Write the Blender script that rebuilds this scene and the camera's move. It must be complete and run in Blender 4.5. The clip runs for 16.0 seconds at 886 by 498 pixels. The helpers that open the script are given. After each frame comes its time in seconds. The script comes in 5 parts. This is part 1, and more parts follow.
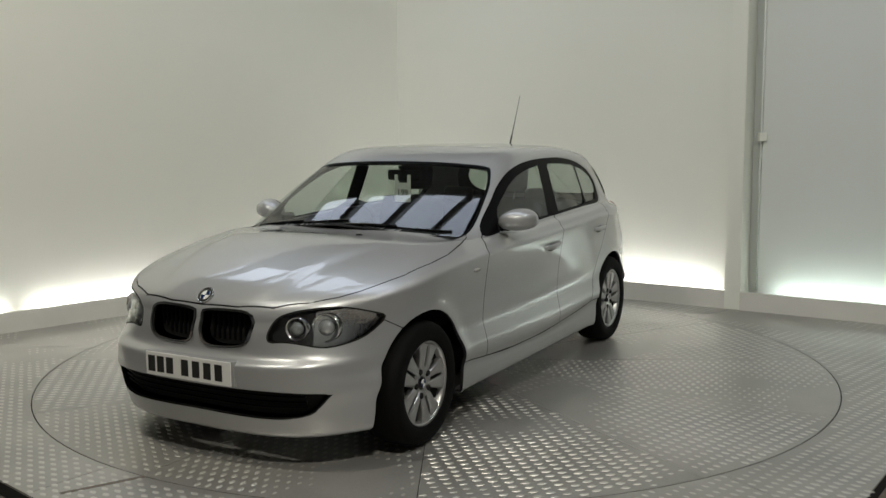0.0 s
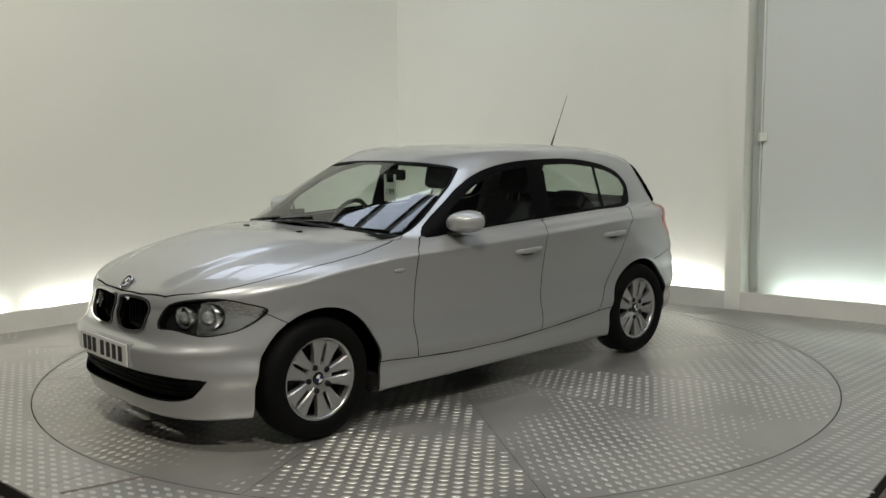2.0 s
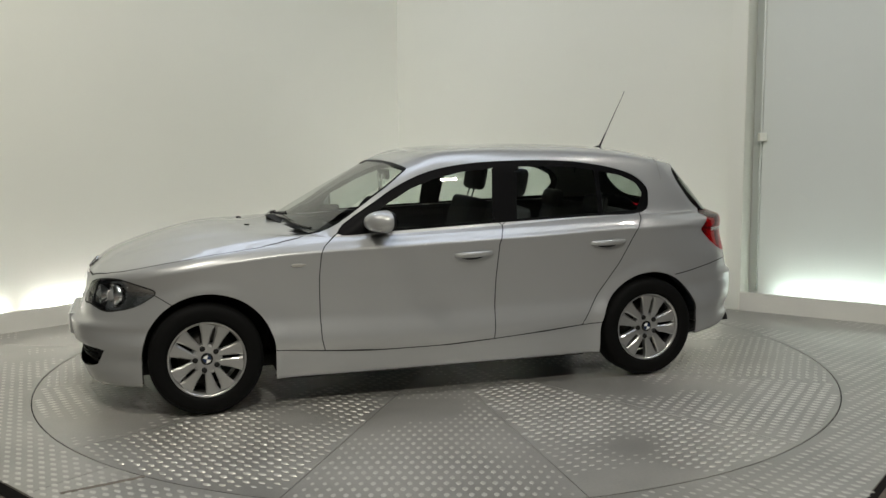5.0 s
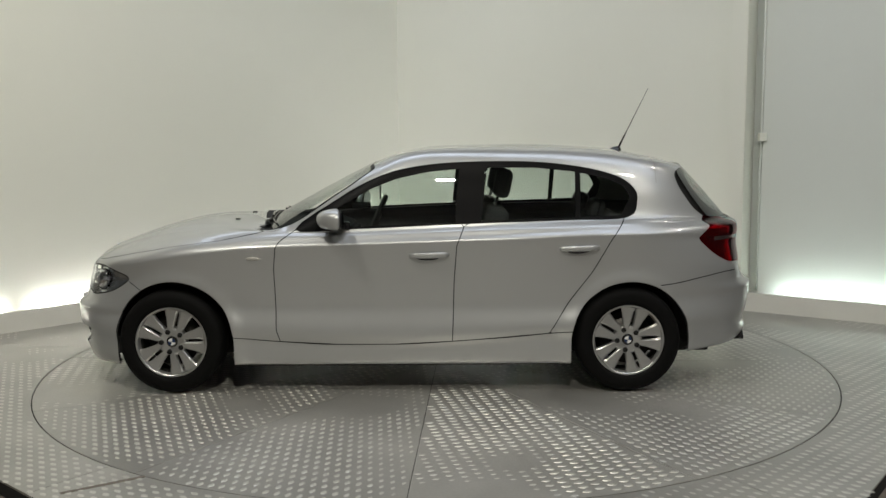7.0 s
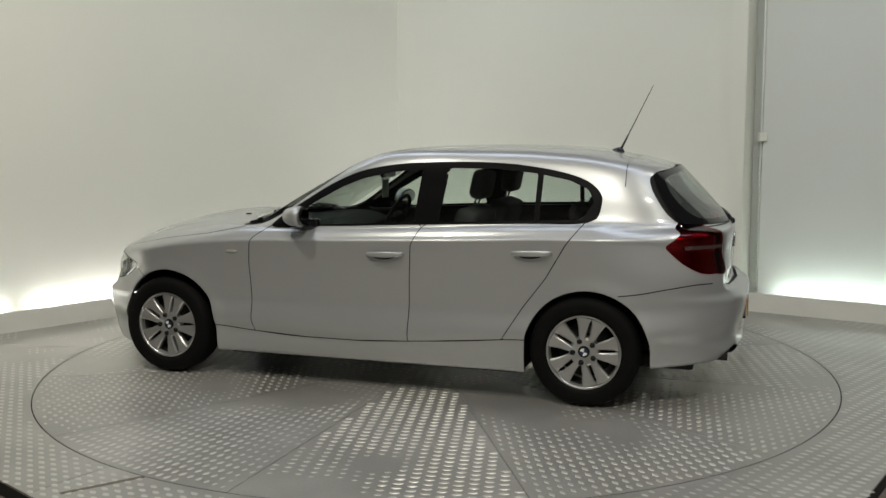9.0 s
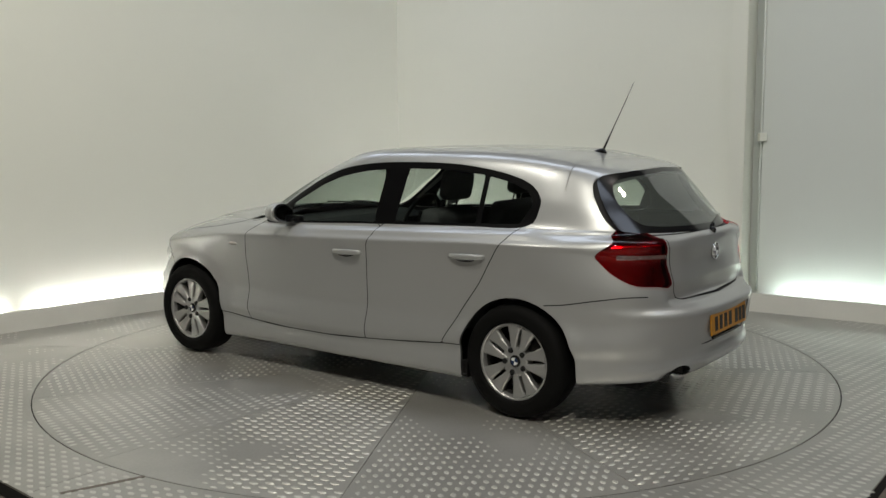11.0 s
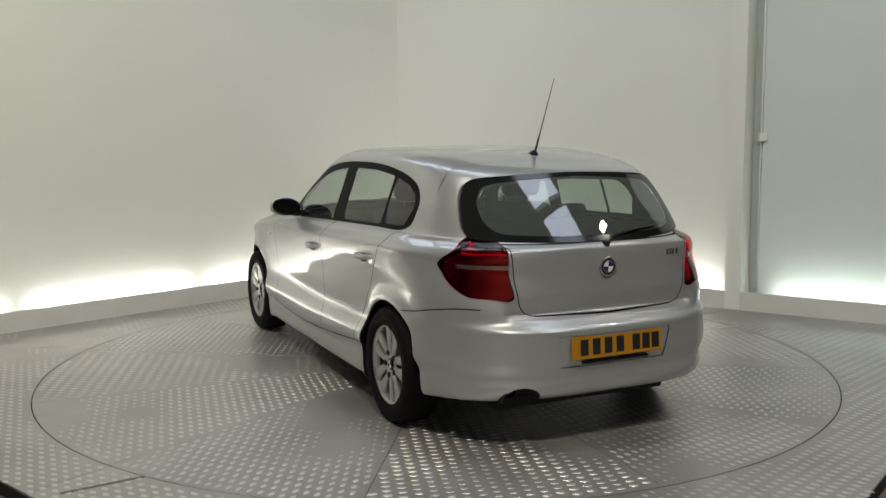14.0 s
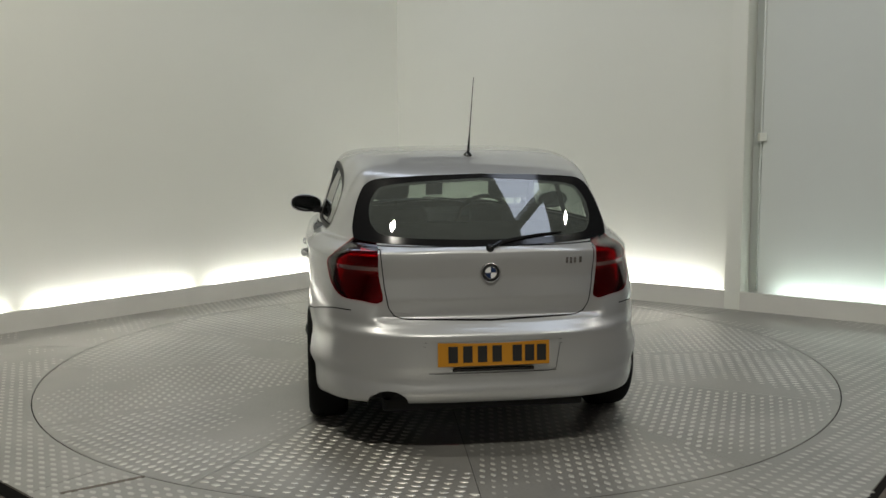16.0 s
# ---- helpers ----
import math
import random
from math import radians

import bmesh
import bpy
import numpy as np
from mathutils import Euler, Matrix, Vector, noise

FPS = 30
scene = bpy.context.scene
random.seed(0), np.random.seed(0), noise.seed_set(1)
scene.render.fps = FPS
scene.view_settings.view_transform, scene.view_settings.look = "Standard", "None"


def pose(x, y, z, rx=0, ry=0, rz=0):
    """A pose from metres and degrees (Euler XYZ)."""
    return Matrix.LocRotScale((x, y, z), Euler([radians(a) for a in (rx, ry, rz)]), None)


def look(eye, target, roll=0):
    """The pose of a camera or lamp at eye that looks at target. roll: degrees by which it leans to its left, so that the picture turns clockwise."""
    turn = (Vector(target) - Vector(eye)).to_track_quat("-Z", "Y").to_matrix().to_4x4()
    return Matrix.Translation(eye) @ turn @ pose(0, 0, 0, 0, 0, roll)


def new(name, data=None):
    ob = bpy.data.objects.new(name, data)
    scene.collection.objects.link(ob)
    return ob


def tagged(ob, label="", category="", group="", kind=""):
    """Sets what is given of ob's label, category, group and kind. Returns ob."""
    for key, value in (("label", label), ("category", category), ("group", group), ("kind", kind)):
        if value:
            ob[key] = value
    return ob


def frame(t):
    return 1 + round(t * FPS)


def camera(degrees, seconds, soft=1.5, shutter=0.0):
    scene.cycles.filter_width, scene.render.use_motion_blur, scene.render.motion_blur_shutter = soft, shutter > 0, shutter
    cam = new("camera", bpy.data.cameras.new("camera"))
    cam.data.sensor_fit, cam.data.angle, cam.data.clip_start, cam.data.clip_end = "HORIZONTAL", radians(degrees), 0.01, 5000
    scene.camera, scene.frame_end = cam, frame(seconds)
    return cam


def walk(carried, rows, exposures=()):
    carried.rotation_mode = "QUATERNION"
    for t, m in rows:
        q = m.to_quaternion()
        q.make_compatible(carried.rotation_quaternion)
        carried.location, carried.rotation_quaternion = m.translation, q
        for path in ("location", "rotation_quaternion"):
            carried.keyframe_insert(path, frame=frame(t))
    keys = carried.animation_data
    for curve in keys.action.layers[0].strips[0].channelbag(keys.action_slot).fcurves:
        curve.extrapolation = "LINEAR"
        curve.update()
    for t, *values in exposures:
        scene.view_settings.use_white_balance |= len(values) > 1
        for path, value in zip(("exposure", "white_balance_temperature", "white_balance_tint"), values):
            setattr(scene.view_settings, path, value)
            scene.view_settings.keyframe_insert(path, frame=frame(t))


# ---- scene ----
cam = camera(50.43, 16.0, 1.5)
EYE = (0.0, -6.1757, 1.5154)
STAND = look(EYE, (0.0415, -0.2219, 0.7735), -0.352)
walk(cam, [(0.0, STAND), (16.0, STAND)],
     [(0.0, -0.09), (1.0, -0.03), (2.0, 0.08), (3.5, 0.18), (7.0, 0.13), (9.0, 0.09), (12.0, 0.06), (14.0, 0.02), (15.0, -0.06), (16.0, -0.13)])

# ---- light ----
world = bpy.data.worlds.new("hall_air")
scene.world = world
world.use_nodes = True
sky = world.node_tree.nodes.new("ShaderNodeTexSky")
sky.sky_type, sky.sun_disc = "NISHITA", False
sky.sun_elevation, sky.sun_rotation = radians(35), radians(40)
world.node_tree.nodes["Background"].inputs["Strength"].default_value = 0.08
world.node_tree.links.new(sky.outputs[0], world.node_tree.nodes["Background"].inputs["Color"])
scene.view_settings.exposure = 0.0


def area_lamp(name, m, sx, sy, watts, colour):
    data = bpy.data.lights.new(name, "AREA")
    data.shape, data.size, data.size_y, data.energy, data.color = "RECTANGLE", sx, sy, watts, colour
    ob = new(name, data)
    ob.matrix_world = m
    return ob


HALL_TOP = 6.0
# a rooflight runs aslant over the hall; one daylight lamp lies in each bay between its beams
ROOF_TURN = -42.0
ROOF = pose(0, 0, 0, 0, 0, ROOF_TURN)  # its x runs along the rooflight, its y across it
BAY, BAYS = 1.5, 10
OPEN = (-8.63, -8.63 + BAY * BAYS, -0.35, 1.12)  # along from, to; across from, to
for k in range(BAYS):
    area_lamp("rooflight_daylight", ROOF @ pose(OPEN[0] + (k + 0.5) * BAY, (OPEN[2] + OPEN[3]) / 2, HALL_TOP + 0.1), BAY - 0.2, OPEN[3] - OPEN[2], 17, (0.78, 0.86, 1.0))
# high-bay lamps under the roof; the first is added to light the near side
FLOODS = [((0.1, -5.5, 5.4), (0.0, -3.2, 0), 140), ((-2.4, -2.65, 5.4), (-2.8, 1.0, 1.0), 105), ((3.4, -4.7, 5.4), (2.2, -3.2, 0), 45), ((4.3, -1.2, 5.4), (2.6, -0.6, 0), 22)]
for eye, target, watts in FLOODS:
    area_lamp("high_bay_beam", look(eye, target), 0.34, 0.16, watts, (1.0, 0.955, 0.83))


# ---- materials ----
def material(name, base, rough=0.5, metal=0.0, coat=0.0, grain=0.0, scale=40.0, bump=0.0, stain=0.0, stain_scale=2.0,
             spec=0.5, emit=None, power=0.0, each=0.0):
    m = bpy.data.materials.new(name)
    m.use_nodes = True
    nt = m.node_tree
    b = nt.nodes["Principled BSDF"]
    b.inputs["Base Color"].default_value = (*base, 1)
    b.inputs["Roughness"].default_value = rough
    b.inputs["Metallic"].default_value = metal
    b.inputs["Coat Weight"].default_value = coat
    b.inputs["Coat Roughness"].default_value = 0.02
    b.inputs["Specular IOR Level"].default_value = spec
    if emit:
        b.inputs["Emission Color"].default_value = (*emit, 1)
        b.inputs["Emission Strength"].default_value = power
    if not (grain or bump or stain or each):
        return m
    co = nt.nodes.new("ShaderNodeTexCoord")
    fine = nt.nodes.new("ShaderNodeTexNoise")
    fine.inputs["Scale"].default_value, fine.inputs["Detail"].default_value = scale, 4
    nt.links.new(co.outputs["Object"], fine.inputs["Vector"])
    wide = nt.nodes.new("ShaderNodeTexNoise")
    wide.inputs["Scale"].default_value, wide.inputs["Detail"].default_value = stain_scale, 5
    nt.links.new(co.outputs["Object"], wide.inputs["Vector"])

    def maths(op, a, bb):
        n = nt.nodes.new("ShaderNodeMath")
        n.operation = op
        for i, v in enumerate((a, bb)):
            if isinstance(v, (int, float)):
                n.inputs[i].default_value = v
            else:
                nt.links.new(v, n.inputs[i])
        return n.outputs[0]

    a = maths("MULTIPLY", maths("SUBTRACT", fine.outputs[0], 0.5), grain * 2)
    c = maths("MULTIPLY", maths("SUBTRACT", wide.outputs[0], 0.5), stain * 2)
    total = maths("ADD", maths("ADD", a, c), 1.0)
    if each:
        info = nt.nodes.new("ShaderNodeObjectInfo")
        total = maths("ADD", total, maths("MULTIPLY", maths("SUBTRACT", info.outputs["Random"], 0.5), each * 2))
    mul = nt.nodes.new("ShaderNodeVectorMath")
    mul.operation = "SCALE"
    mul.inputs[0].default_value = base
    nt.links.new(total, mul.inputs["Scale"])
    nt.links.new(mul.outputs[0], b.inputs["Base Color"])
    r = maths("ADD", maths("MULTIPLY", maths("SUBTRACT", wide.outputs[0], 0.5), 0.5 * stain), rough)
    nt.links.new(r, b.inputs["Roughness"])
    if bump:
        bp = nt.nodes.new("ShaderNodeBump")
        bp.inputs["Strength"].default_value, bp.inputs["Distance"].default_value = bump, 0.002
        nt.links.new(fine.outputs[0], bp.inputs["Height"])
        nt.links.new(bp.outputs[0], b.inputs["Normal"])
    return m


def glass_material(name, tint, base=0.09, haze=0.0):
    m = bpy.data.materials.new(name)
    m.use_nodes = True
    nt = m.node_tree
    nt.nodes.remove(nt.nodes["Principled BSDF"])
    clear = nt.nodes.new("ShaderNodeBsdfTransparent")
    clear.inputs[0].default_value = (*tint, 1)
    gloss = nt.nodes.new("ShaderNodeBsdfGlossy")
    gloss.inputs["Roughness"].default_value = 0.01
    face = nt.nodes.new("ShaderNodeLayerWeight")
    face.inputs["Blend"].default_value = 0.5
    power = nt.nodes.new("ShaderNodeMath")
    power.operation = "POWER"
    power.inputs[1].default_value = 4.0
    nt.links.new(face.outputs["Facing"], power.inputs[0])
    curve = nt.nodes.new("ShaderNodeMath")
    curve.operation = "MULTIPLY_ADD"
    curve.inputs[1].default_value, curve.inputs[2].default_value = 0.9, base
    nt.links.new(power.outputs[0], curve.inputs[0])
    mix = nt.nodes.new("ShaderNodeMixShader")
    nt.links.new(curve.outputs[0], mix.inputs[0])
    nt.links.new(clear.outputs[0], mix.inputs[1])
    nt.links.new(gloss.outputs[0], mix.inputs[2])
    end = mix
    if haze:
        # pale diffuse haze mixed in, for the veil of light on the pane
        veil = nt.nodes.new("ShaderNodeBsdfDiffuse")
        veil.inputs[0].default_value = (0.50, 0.56, 0.52, 1)
        end = nt.nodes.new("ShaderNodeMixShader")
        end.inputs[0].default_value = haze
        nt.links.new(mix.outputs[0], end.inputs[1])
        nt.links.new(veil.outputs[0], end.inputs[2])
    nt.links.new(end.outputs[0], nt.nodes["Material Output"].inputs[0])
    return m


PAINT = material("silver_paint", (0.435, 0.442, 0.446), 0.36, 0.46, 1.0, grain=0.05, scale=900, stain=0.02, stain_scale=3)
BLACK = material("black_trim", (0.008, 0.008, 0.009), 0.12, grain=0.2, scale=200)
SATIN = material("satin_black_trim", (0.0035, 0.0035, 0.004), 0.42, spec=0.06, grain=0.2, scale=200)
MATT_BLACK = material("matt_black_plastic", (0.012, 0.012, 0.012), 0.7, spec=0.25, grain=0.2, scale=300, bump=0.2)
LINING = material("dark_lining", (0.03, 0.03, 0.032), 0.85, grain=0.2, scale=60)
HEADLINER = material("grey_headliner", (0.35, 0.35, 0.33), 0.9, grain=0.1, scale=200)
SEAT = material("black_seat_cloth", (0.055, 0.055, 0.06), 0.85, grain=0.3, scale=250, bump=0.4)
CHROME = material("chrome", (0.75, 0.75, 0.76), 0.08, 1.0)
ALLOY = material("silver_alloy", (0.44, 0.44, 0.435), 0.30, 0.75, 0.4, grain=0.06, scale=120)
RUBBER = material("tyre_rubber", (0.004, 0.004, 0.004), 0.75, grain=0.25, scale=90, bump=0.2, stain=0.3, stain_scale=8, spec=0.12)
LAMP_BOWL = material("smoked_bowl", (0.028, 0.028, 0.03), 0.3, 0.3)
FACET = material("faceted_reflector", (0.88, 0.88, 0.90), 0.10, 1.0, grain=0.1, scale=60, bump=1.0)
DARK_BARREL = material("dark_barrel", (0.022, 0.021, 0.02), 0.6, spec=0.3, grain=0.3, scale=50)
DISC = material("brake_steel", (0.05, 0.047, 0.044), 0.45, 0.8, grain=0.2, scale=60)
DARK_GLASS = glass_material("rear_glass_tint", (0.66, 0.74, 0.68), 0.17, 0.09)
GLASS = glass_material("tinted_glass", (0.80, 0.86, 0.82))
SCREEN_GLASS = glass_material("screen_glass", (0.70, 0.76, 0.72), 0.085)
LENS = glass_material("clear_lens", (0.93, 0.95, 0.95), 0.06)
RED = glass_material("red_lens", (0.80, 0.014, 0.040), 0.05)
LAMP_CELL = material("lamp_cell_reflector", (0.72, 0.70, 0.70), 0.16, 1.0, grain=0.3, scale=55, bump=1.0)
RED_CLEAR = glass_material("pale_lens", (0.86, 0.72, 0.72), 0.05)
WHITE_PLATE = material("white_plate", (0.78, 0.78, 0.76), 0.4, stain=0.06)
YELLOW_PLATE = material("yellow_plate", (0.47, 0.205, 0.010), 0.4, stain=0.06)
INK = material("black_ink", (0.012, 0.012, 0.012), 0.5)
PAPER = material("white_paper", (0.8, 0.8, 0.78), 0.8, grain=0.03, scale=80)
BLUE = material("blue_enamel", (0.014, 0.03, 0.085), 0.2)
WHITE_ENAMEL = material("white_enamel", (0.8, 0.8, 0.8), 0.2)
WALL = material("cream_wall_paint", (0.745, 0.752, 0.68), 0.55, grain=0.015, scale=90, bump=0.08, stain=0.03, stain_scale=0.7)
WALL_COOL = material("pale_green_wall_paint", (0.66, 0.69, 0.655), 0.55, grain=0.015, scale=90, bump=0.08, stain=0.03, stain_scale=0.7)
PLINTH = material("cream_plinth_paint", (0.66, 0.65, 0.60), 0.5, grain=0.02, scale=60, stain=0.10, stain_scale=3)
TUBE = material("fluorescent_tube", (0.9, 0.9, 0.9), 0.4, emit=(0.98, 0.98, 1.0), power=34)
TUBE_COOL = material("cool_fluorescent_tube", (0.9, 0.9, 0.9), 0.4, emit=(0.86, 1.0, 0.97), power=13)
STEEL = material("worn_steel_plate", (0.37, 0.361, 0.335), 0.38, 0.58, grain=0.12, scale=70, bump=0.12, stain=0.42, stain_scale=1.6, each=0.05)
# lighter than the sheets: the lozenges' glints are put into the colour
TREAD = material("glint_tread_steel", (0.59, 0.58, 0.54), 0.43, 0.55, grain=0.15, scale=60, stain=0.3, stain_scale=2.2)
SEAM = material("dark_gap", (0.02, 0.02, 0.02), 0.9)
CONCRETE = material("dark_concrete", (0.15, 0.13, 0.11), 0.8, grain=0.35, scale=60, bump=0.5, stain=0.3, stain_scale=3)
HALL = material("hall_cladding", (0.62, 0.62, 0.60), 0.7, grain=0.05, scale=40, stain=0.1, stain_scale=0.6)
# shaded copy of the cladding, to dim what the flanks mirror
SHADE_CLAD = material("shaded_hall_cladding", (0.17, 0.18, 0.18), 0.7, grain=0.05, scale=40, stain=0.1, stain_scale=0.6)
ROOF_DARK = material("roof_sheeting", (0.24, 0.25, 0.24), 0.7, grain=0.05, scale=40, stain=0.1)


# ---- building blocks ----
def obj(name, bm, mat, parent=None, label="", smooth=False):
    me = bpy.data.meshes.new(name)
    bm.normal_update()
    bm.to_mesh(me)
    bm.free()
    me.materials.append(mat)
    if smooth:
        me.shade_smooth()
    ob = new(name, me)
    if parent:
        ob.parent = parent
    if label:
        ob["label"] = label
    return ob


def part(name, bm, mat, parent, label="", smooth=False):
    return obj(name, bm, mat, parent, label, smooth)


def box(bm, x0, x1, y0, y1, z0, z1, bevel=0.0, m=None, seg=2):
    r = bmesh.ops.create_cube(bm, size=1)
    vs = r["verts"]
    for v in vs:
        v.co = Vector(((x0 + x1) / 2 + v.co.x * (x1 - x0), (y0 + y1) / 2 + v.co.y * (y1 - y0), (z0 + z1) / 2 + v.co.z * (z1 - z0)))
    if m:
        bmesh.ops.transform(bm, matrix=m, verts=vs)
    if bevel:
        es = list({e for v in vs for e in v.link_edges})
        bmesh.ops.bevel(bm, geom=es, offset=bevel, segments=seg, affect="EDGES", profile=0.6)
    return bm


def prism(bm, pts, z0, z1):
    """A solid on the plan outline pts."""
    lo = [bm.verts.new((x, y, z0)) for x, y in pts]
    hi = [bm.verts.new((x, y, z1)) for x, y in pts]
    n = len(pts)
    bm.faces.new(lo[::-1]), bm.faces.new(hi)
    for i in range(n):
        bm.faces.new((lo[i], lo[(i + 1) % n], hi[(i + 1) % n], hi[i]))
    bmesh.ops.recalc_face_normals(bm, faces=bm.faces[:])
    return bm


def lathe(bm, prof, seg=48, a0=0.0, a1=2 * math.pi, m=None):
    """Turn a profile of (radius, y) about the y axis."""
    full = abs(a1 - a0 - 2 * math.pi) < 1e-6
    n = seg if full else seg + 1
    rows, made = [], []
    for r, y in prof:
        row = []
        for i in range(n):
            a = a0 + (a1 - a0) * i / seg
            v = bm.verts.new((r * math.cos(a), y, r * math.sin(a)))
            row.append(v)
        rows.append(row)
        made += row
    for a, b in zip(rows, rows[1:]):
        for i in range(seg):
            j = (i + 1) % n
            bm.faces.new((a[i], a[j], b[j], b[i]))
    if m:
        bmesh.ops.transform(bm, matrix=m, verts=made)
    return bm


def tube(bm, pts, r0, r1=None, seg=8):
    """A round bar along pts, tapering from r0 to r1."""
    r1 = r0 if r1 is None else r1
    pts = [Vector(q) for q in pts]
    rings = []
    for i, q in enumerate(pts):
        d = (pts[min(i + 1, len(pts) - 1)] - pts[max(i - 1, 0)]).normalized()
        a = d.orthogonal().normalized()
        b = d.cross(a)
        r = r0 + (r1 - r0) * i / max(1, len(pts) - 1)
        rings.append([bm.verts.new(q + r * (a * math.cos(2 * math.pi * k / seg) + b * math.sin(2 * math.pi * k / seg))) for k in range(seg)])
    for i in range(len(rings) - 1):
        ra, rb = rings[i], rings[i + 1]
        if i:
            # keep the rings from twisting
            ang = min(range(seg), key=lambda s: (ra[0].co - pts[i] - (rb[s].co - pts[i + 1])).length)
            rb = rb[ang:] + rb[:ang]
            rings[i + 1] = rb
        for k in range(seg):
            bm.faces.new((ra[k], ra[(k + 1) % seg], rb[(k + 1) % seg], rb[k]))
    bm.faces.new(rings[0][::-1]), bm.faces.new(rings[-1])
    bmesh.ops.recalc_face_normals(bm, faces=bm.faces[:])
    return bm


def structure(ob, label, category):
    return tagged(ob, label, category, kind="structure")


# ---- the room ----
LEFT_DIR = Vector((1, 1, 0)).normalized()
RIGHT_DIR = Vector((1.71, -1.166, 0)).normalized()
LEFT_N = Vector((-LEFT_DIR.y, LEFT_DIR.x, 0))
RIGHT_N = Vector((-RIGHT_DIR.y, RIGHT_DIR.x, 0))
CORNER = Vector((-0.50, 3.74, 0))  # where the two plinth fronts meet
SET_W, SET = 0.13, 0.29  # depth of the plinth before the west wall and the east wall


def off_corner(d, e=None):
    """The corner, moved out by d from the west front and by e (or d) from the east one."""
    e = d if e is None else e
    m = Matrix(((LEFT_N.x, LEFT_N.y), (RIGHT_N.x, RIGHT_N.y)))
    s = m.inverted() @ Vector((d, e))
    return CORNER + Vector((s.x, s.y, 0))


WALL_H = 3.7
PL_H = 0.158


def strip(name, a, b, n, t0, t1, z0, z1, mat, bevel=0.0):
    """A straight wall piece between plan points a and b, from t0 to t1 along the outward normal n."""
    bm = bmesh.new()
    p = [a + n * t0, b + n * t0, b + n * t1, a + n * t1]
    prism(bm, [(q.x, q.y) for q in p], z0, z1)
    if bevel:
        bmesh.ops.bevel(bm, geom=bm.edges[:], offset=bevel, segments=2, affect="EDGES")
    return obj(name, bm, mat)


def mitred(name, near, far, z0, z1, mat, end, more=0.0, tail=0.0):
    """A wall from the corner to end, between two offsets from the plinth front, mitred at the corner; more: what the east offsets have over the west ones; tail: what is taken off at the end."""
    d, n = (-LEFT_DIR, LEFT_N) if end < 0 else (RIGHT_DIR, RIGHT_N)
    m = (0 if end < 0 else more) - tail
    e = CORNER + d * abs(end)
    pts = [off_corner(near, near + more), e + n * (near + m), e + n * (far + m), off_corner(far, far + more)]
    bm = bmesh.new()
    prism(bm, [(q.x, q.y) for q in pts], z0, z1)
    return obj(name, bm, mat)


COL_A, COL_B = 3.575, 3.705  # the column's place along the right plinth
structure(mitred("wall_west", SET_W, SET_W + 0.15, 0, WALL_H, WALL, -5.45, SET - SET_W), "cream painted studio wall washed by light from below", "wall")
w = structure(mitred("wall_east", SET_W, SET_W + 0.15, 0, WALL_H, WALL, COL_A + 0.05, SET - SET_W, 0.15), "cream painted studio wall washed by light from below", "wall")
e0 = CORNER + RIGHT_DIR * (COL_B + 0.095)
e1 = CORNER + RIGHT_DIR * 5.6
structure(strip("wall_side_bay", e0, e1, RIGHT_N, 0.20, 0.38, 0, WALL_H, WALL_COOL), "pale green-white painted wall beyond the column", "wall")
structure(strip("wall_slot", CORNER + RIGHT_DIR * (COL_A + 0.05), e0, RIGHT_N, 0.27, 0.38, 0, WALL_H, WALL_COOL), "narrow dim slot between the column and the wall", "wall")
for name, end in (("plinth_west", -5.45), ("plinth_east", COL_A)):
    structure(mitred(name, 0.0, 0.035, 0, PL_H, PLINTH, end), "low cream plinth board hiding light tubes", "plinth")
structure(strip("plinth_side_bay", CORNER + RIGHT_DIR * COL_B, e1, RIGHT_N, 0.0, 0.035, 0, PL_H - 0.004, PLINTH), "low cream plinth board hiding light tubes", "plinth")
col = strip("column", CORNER + RIGHT_DIR * COL_A, CORNER + RIGHT_DIR * COL_B, RIGHT_N, -0.008, 0.267, 0, WALL_H, WALL, 0.006)
structure(col, "cream painted square column standing in the wall", "column")


def light_tube(a, b, n, mat, label):
    """A bare batten with its tube, lying behind the plinth."""
    d = (b - a).normalized()
    bm = bmesh.new()
    mid = n * 0.085
    prism(bm, [((a + mid - n * 0.03).x, (a + mid - n * 0.03).y), ((b + mid - n * 0.03).x, (b + mid - n * 0.03).y),
               ((b + mid + n * 0.03).x, (b + mid + n * 0.03).y), ((a + mid + n * 0.03).x, (a + mid + n * 0.03).y)], 0.004, 0.07)
    base = obj("tube_light", bm, PLINTH)
    bm = bmesh.new()
    tube(bm, [a + mid + d * 0.05 + Vector((0, 0, 0.1)), b + mid - d * 0.05 + Vector((0, 0, 0.1))], 0.019, seg=12)
    part("tube", bm, mat, base, "lit white fluorescent tube", True)
    for q in (a + d * 0.03, b - d * 0.03):
        bm = bmesh.new()
        c = q + mid
        box(bm, c.x - 0.02, c.x + 0.02, c.y - 0.02, c.y + 0.02, 0.07, 0.125)
        part("end_cap", bm, PLINTH, base)
    return tagged(base, label, "light", "tube lights behind the plinth")


TUBE_L = 1.52
lab = "bare fluorescent batten behind the plinth board"
s0 = 0.62
for i in range(3):
    a = CORNER - LEFT_DIR * (s0 + i * 1.63)
    b = CORNER - LEFT_DIR * (s0 + i * 1.63 + TUBE_L)
    light_tube(a, b, LEFT_N, TUBE, lab)
for i in range(2):
    a = CORNER + RIGHT_DIR * (0.38 + i * 1.63)
    light_tube(a, a + RIGHT_DIR * TUBE_L, RIGHT_N, TUBE, lab)
a = CORNER + RIGHT_DIR * (COL_B + 0.22)
